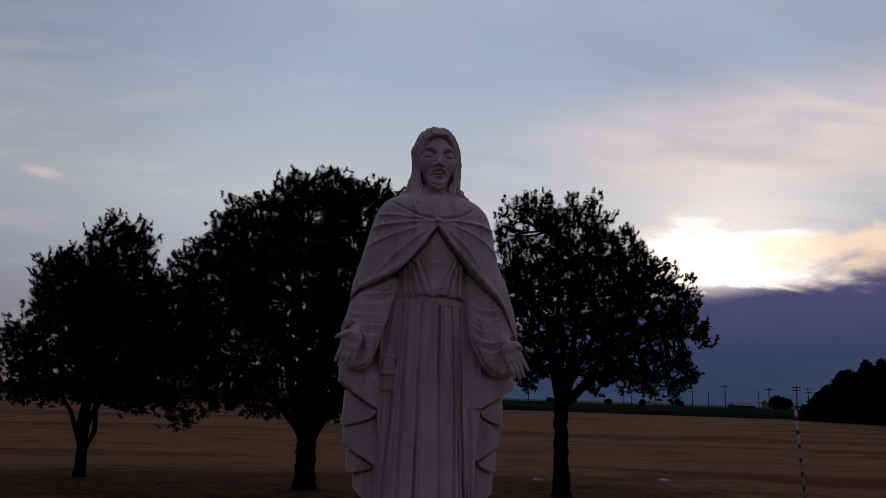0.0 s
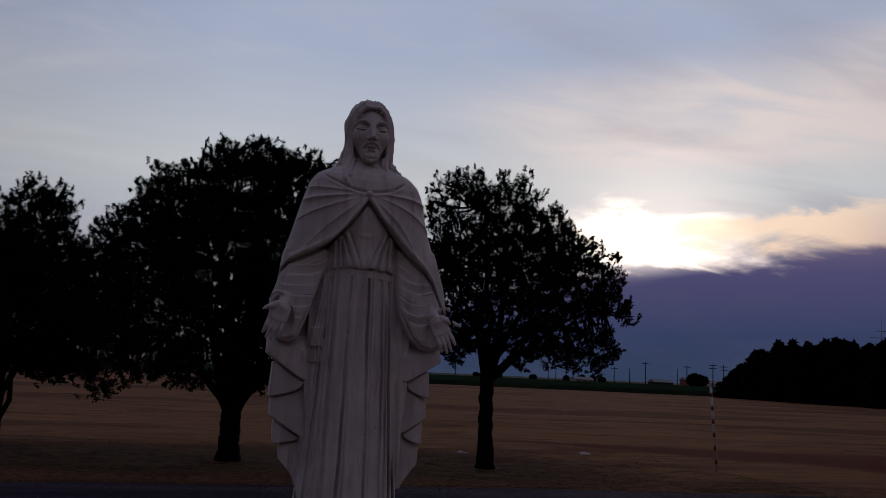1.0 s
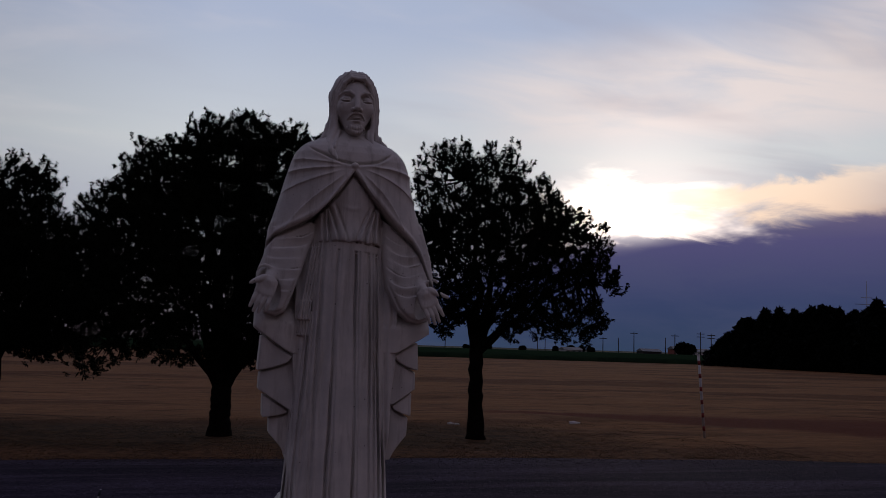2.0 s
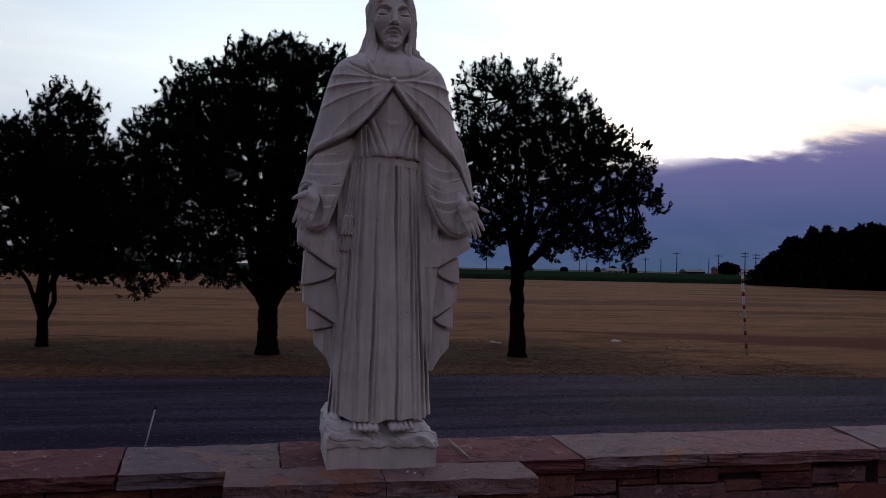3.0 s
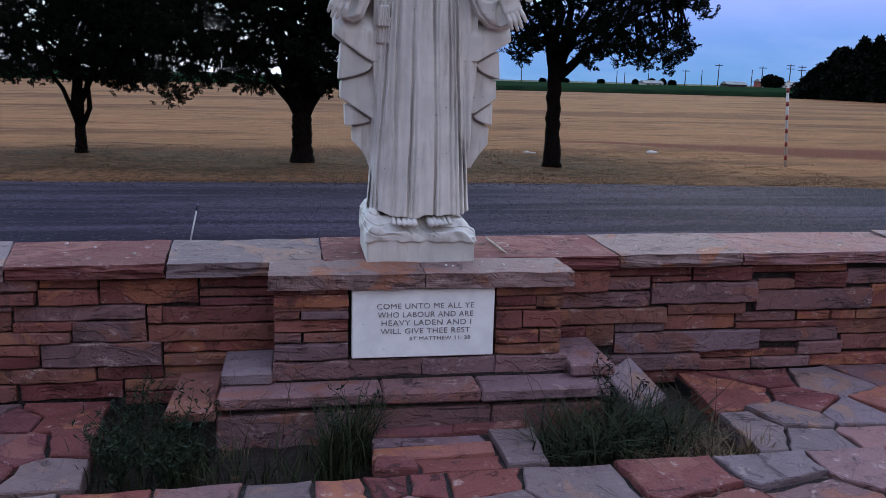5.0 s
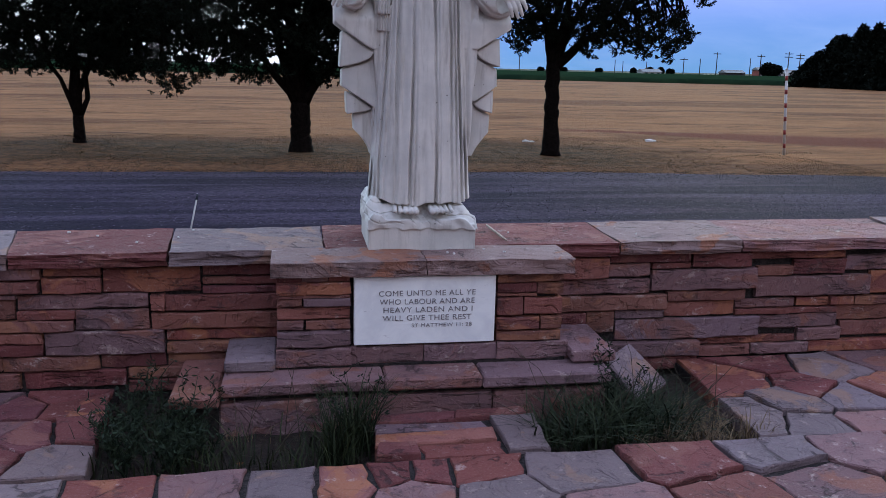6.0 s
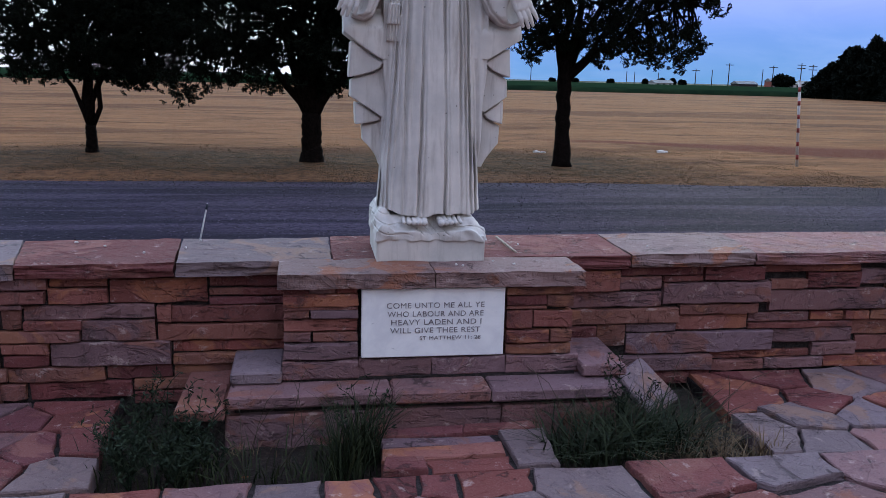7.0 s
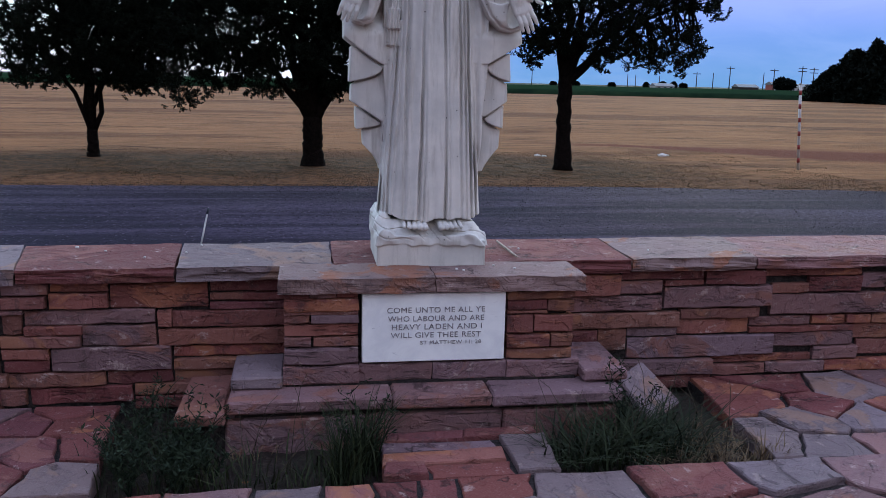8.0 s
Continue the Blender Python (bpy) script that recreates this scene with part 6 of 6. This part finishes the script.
srng = random.Random(8)
for i in range(22):
    left = i < 7
    x = srng.uniform(-0.9, -0.3) if left else srng.uniform(0.45, 1.15)
    y = srng.uniform(-0.5, -0.25)
    h = srng.uniform(0.25, 0.46)
    dx, dy = srng.uniform(-0.2, 0.25), srng.uniform(-0.12, 0.12)
    stalk([(x, y, 0.0), (x + dx * 0.35, y + dy * 0.35, h * 0.5), (x + dx * 0.75, y + dy * 0.7, h * 0.85), (x + dx * 1.2, y + dy, h)], "thin dark dry seed stalk rising from the bed")

# ragged verge beyond the lane
vrng = np.random.default_rng(77)
n_ = 70000
vx = vrng.uniform(-9.5, 15, n_)
vy = 8.45 + vrng.uniform(0, 1, n_) ** 1.6 * 6.5
ok = np.array([road_far(min(x, 30)) < y for x, y in zip(vx, vy)])
clump = np.array([noise.noise((x * 0.9, y * 0.9, 5)) + 0.5 * noise.noise((x * 3.1, y * 3.1, 5)) for x, y in zip(vx, vy)])
ok &= (clump > -0.2) & (vx < 8.6 + 1.5 * clump)
vx, vy = vx[ok], vy[ok]
vz = np.array([ground_height(x, y) - 0.005 for x, y in zip(vx, vy)])
solo("verge_grass", blades_mesh("verge_grass", np.stack([vx, vy, vz], 1), vrng.uniform(0.010, 0.026, len(vx)), vrng.uniform(0.003, 0.006, len(vx)), vrng.uniform(0.4, 1.4, len(vx)), M_VERGE, vrng), "rough half-dry grass of the verge under the pines", "grass", "stuff")

# ---- posts, poles and far buildings ----
post = thing("marker_post", (8.57, 11.32, 0), "white marker post with red bands standing at the field's edge", "post")
part("shaft", rod("shaft", [(8.57, 11.32, -0.1), (8.44, 11.32, 1.58)], [0.025, 0.025], M_WHITE, 12), M_WHITE, post)
part("cap", rod("cap", [(8.44, 11.32, 1.58), (8.438, 11.32, 1.61)], [0.028, 0.021], M_STEEL, 12), M_STEEL, post)
for i in range(6):
    z = 0.14 + 0.25 * i
    x = 8.57 - 0.13 * (z + 0.1) / 1.68
    part("band", rod("band", [(x, 11.32, z), (x - 0.0066, 11.32, z + 0.085)], [0.0264, 0.0264], M_REDP, 12), M_REDP, post, "red painted band")

stake = thing("marker_stake", (-1.46, 3.9, 0), "thin leaning white stake with a dark tip beside the lane", "stake")
part("rod", rod("rod", [(-1.475, 3.9, -0.05), (-1.385, 3.9, 0.35)], [0.008, 0.007], M_WHITE), M_WHITE, stake)
part("tip", rod("tip", [(-1.385, 3.9, 0.35), (-1.374, 3.9, 0.40)], [0.011, 0.009], M_GLASS), M_GLASS, stake)


def rubble(at, size, seed):
    rr = random.Random(seed)
    bm = bmesh.new()
    bmesh.ops.create_icosphere(bm, subdivisions=2, radius=1.0)
    for v in bm.verts:
        q = 1 + 0.35 * noise.noise(v.co * 1.6 + Vector((seed, 0, 0)))
        v.co = Vector((at[0] + v.co.x * size * q * 1.3, at[1] + v.co.y * size * q, at[2] + max(-0.3, v.co.z) * size * q * 0.6))
    solo("pale_stone", mesh_of("pale_stone", bm, M_RUBBLE), "small pale stone lying in the verge grass", "stone", "", "loose stones")


rubble((4.08, 13.5, 0.04), 0.055, 1)
rubble((4.22, 13.5, 0.03), 0.04, 2)
rubble((6.9, 13.8, 0.04), 0.075, 3)
rubble((7.05, 13.9, 0.03), 0.045, 4)

twig = rod("dry_twig", [(0.417, 0.70, TOP + 0.012), (0.421, 0.50, TOP + 0.013), (0.424, 0.36, TOP + 0.012), (0.428, 0.31, TOP + 0.012)], [0.005, 0.006, 0.006, 0.004], M_TWIG, 6)
solo("dry_twig", twig, "pale dry twig lying on the wall's coping", "twig")
srng = random.Random(5)
for i in range(12):
    x = srng.choice((srng.uniform(-1.6, -0.7), srng.uniform(0.3, 1.5)))
    y = srng.uniform(0.36, 0.75) if i < 7 else srng.uniform(0.02, 0.2)
    x = x if i < 7 else srng.uniform(-0.1, 0.55)
    bm = boxed(x, x + srng.uniform(0.006, 0.016), y, y + srng.uniform(0.005, 0.012), TOP - 0.001, TOP + 0.007, bevel=0.002, jitter=0.002)
    solo("stone_chip", mesh_of("stone_chip", bm, M_RUBBLE), "tiny pale chip of stone lying on the coping", "chip", "", "chips")


def far_spot(az, dist):
    a = radians(az)
    return -0.5 + dist * math.sin(a), -3.4 + dist * math.cos(a)


def utility_pole(az, dist, h, arms):
    x, y = far_spot(az, dist)
    pole = thing("utility_pole", (x, y, 0), "distant wooden utility pole" + (" with crossarms" if arms else ""), "utility pole", "far poles")
    part("shaft", rod("shaft", [(x, y, -0.5), (x, y, h)], [0.24, 0.17], M_WOOD), M_WOOD, pole)
    for k in range(arms):
        part("crossarm", boxed(x - 1.8, x + 1.8, y - 0.1, y + 0.1, h - 0.9 - 1.3 * k, h - 0.6 - 1.3 * k), M_WOOD, pole)


for az, dist, h, arms in ((14.6, 420, 7.5, 0), (20.8, 460, 7.0, 0), (21.3, 460, 6.6, 0), (22.8, 430, 6.2, 0), (25.1, 400, 7.8, 1), (26.1, 430, 8.0, 0), (27.1, 400, 10.5, 1), (29.1, 430, 8.6, 0), (29.7, 380, 9.4, 1), (31.3, 380, 10.5, 2), (31.95, 380, 10.0, 2), (33.5, 420, 9.0, 1)):
    utility_pole(az, dist, h, arms)


def shed(az, dist, w, d, h, mat, label, windows):
    x, y = far_spot(az, dist)
    b = thing("far_building", (x, y, 0), label, "building", "far buildings")
    part("wall", boxed(x - w / 2, x + w / 2, y, y + d, -0.2, h), mat, b)
    bm = bmesh.new()
    vs = [bm.verts.new(p) for p in ((x - w / 2 - 0.4, y - 0.4, h), (x + w / 2 + 0.4, y - 0.4, h), (x + w / 2 + 0.4, y + d + 0.4, h), (x - w / 2 - 0.4, y + d + 0.4, h), (x - w / 2 - 0.4, y + d / 2, h + 1.3), (x + w / 2 + 0.4, y + d / 2, h + 1.3))]
    for q in ((0, 1, 5, 4), (2, 3, 4, 5), (0, 4, 3), (1, 2, 5), (3, 2, 1, 0)):
        bm.faces.new([vs[i] for i in q])
    part("roof", bm, M_ROOF, b)
    for i in range(windows):
        wx = x - w / 2 + w * (i + 0.5) / windows
        part("window", boxed(wx - 0.6, wx + 0.6, y - 0.05, y + 0.05, h * 0.4, h * 0.75), M_GLASS, b)


shed(28.3, 400, 9, 7, 1.7, M_WOOD, "long low grey shed far beyond the crop", 4)
shed(30.0, 390, 5, 6, 3.0, M_BRICKRED, "small red barn far beyond the crop", 2)
shed(31.2, 385, 13, 8, 2.2, M_WHITE, "long white farm building far beyond the crop", 5)
shed(23.2, 420, 9, 8, 1.4, M_WHITE, "low white shed far across the fields", 3)
shed(-10.6, 330, 12, 8, 2.6, M_WHITE, "white farmhouse glimpsed far off between the pines", 4)
shed(-16.5, 330, 12, 8, 3.0, M_WHITE, "pale house far across the fields", 3)


def bush(az, dist, w, h, seed, category="tree"):
    rng = np.random.default_rng(seed)
    x, y = far_spot(az, dist)
    tree = thing("far_tree", (x, y, 0), "small round dark tree on the far horizon", "tree", "far trees")
    part("trunk", rod("trunk", [(x, y, -0.2), (x, y, h * 0.6)], [0.3, 0.15], M_BARK), M_BARK, tree)
    d = rng.normal(size=(420, 3))
    d /= np.linalg.norm(d, axis=1)[:, None]
    r = rng.uniform(0.4, 1.0, (420, 1)) ** 0.4 * (1 + 0.18 * np.sin(4 * d[:, :1] + seed))
    spots = np.array([x, y, h * 0.55]) + d * r * np.array([w, w, h * 0.45])
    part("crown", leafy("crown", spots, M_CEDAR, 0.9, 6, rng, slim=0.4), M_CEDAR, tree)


for i, (az, dist, w, h) in enumerate(((30.35, 360, 3.9, 5.6), (17.5, 480, 2.2, 3.2), (19.8, 460, 2.0, 3.0), (23.0, 450, 2.8, 4.2), (23.7, 450, 2.6, 4.0), (22.0, 470, 2.2, 3.4), (16.0, 500, 2.4, 3.0), (24.3, 440, 2.0, 3.4), (-14.0, 350, 4.5, 4.6), (-7.0, 360, 5.0, 5.0), (-19.0, 380, 5, 4.5))):
    bush(az, dist, w * (0.95 if i == 0 else 0.7), h * (0.95 if i == 0 else 0.75), 60 + i)

mx, my = far_spot(41.0, 170)
mast = thing("radio_mast", (mx, my, 0), "thin steel radio mast with antenna arms behind the cedars", "mast")
part("pole", rod("pole", [(mx, my, -0.3), (mx, my, 15.5)], [0.16, 0.05], M_STEEL), M_STEEL, mast)
for z, w in ((11.2, 2.2), (12.4, 0.9)):
    part("antenna_arm", rod("antenna_arm", [(mx - w, my + 0.4, z), (mx + w, my - 0.4, z)], [0.06, 0.06], M_STEEL, 6), M_STEEL, mast)

# loose gravel on the lane
grng = np.random.default_rng(91)
n_ = 9000
gx = grng.uniform(-8, 13, n_)
edge_ = np.array([road_far(min(x, 30)) for x in gx])
near = grng.uniform(0, 1, n_) < 0.55
gy = np.where(near, edge_ - np.abs(grng.normal(size=n_)) * 0.45, grng.uniform(2.5, 8.3, n_))
size = grng.uniform(0.004, 0.011, n_)
octa = np.array([(1, 0, 0), (0, 1, 0), (-1, 0, 0), (0, -1, 0), (0, 0, 0.7), (0, 0, -0.5)])
tri = np.array([(0, 1, 4), (1, 2, 4), (2, 3, 4), (3, 0, 4), (1, 0, 5), (2, 1, 5), (3, 2, 5), (0, 3, 5)])
pebbles = (octa[None] * grng.uniform(0.6, 1.3, (n_, 6, 1))) * size[:, None, None] + np.stack([gx, gy, np.full(n_, 0.022)], 1)[:, None, :]
gfaces = (tri[None] + 6 * np.arange(n_)[:, None, None]).reshape(-1, 3)
me = mesh_from("road_gravel", pebbles.reshape(-1, 3).tolist(), gfaces.tolist(), M_GRAVEL)
solo("road_gravel", me, "loose grey gravel strewn along the lane's edge", "gravel", "stuff")
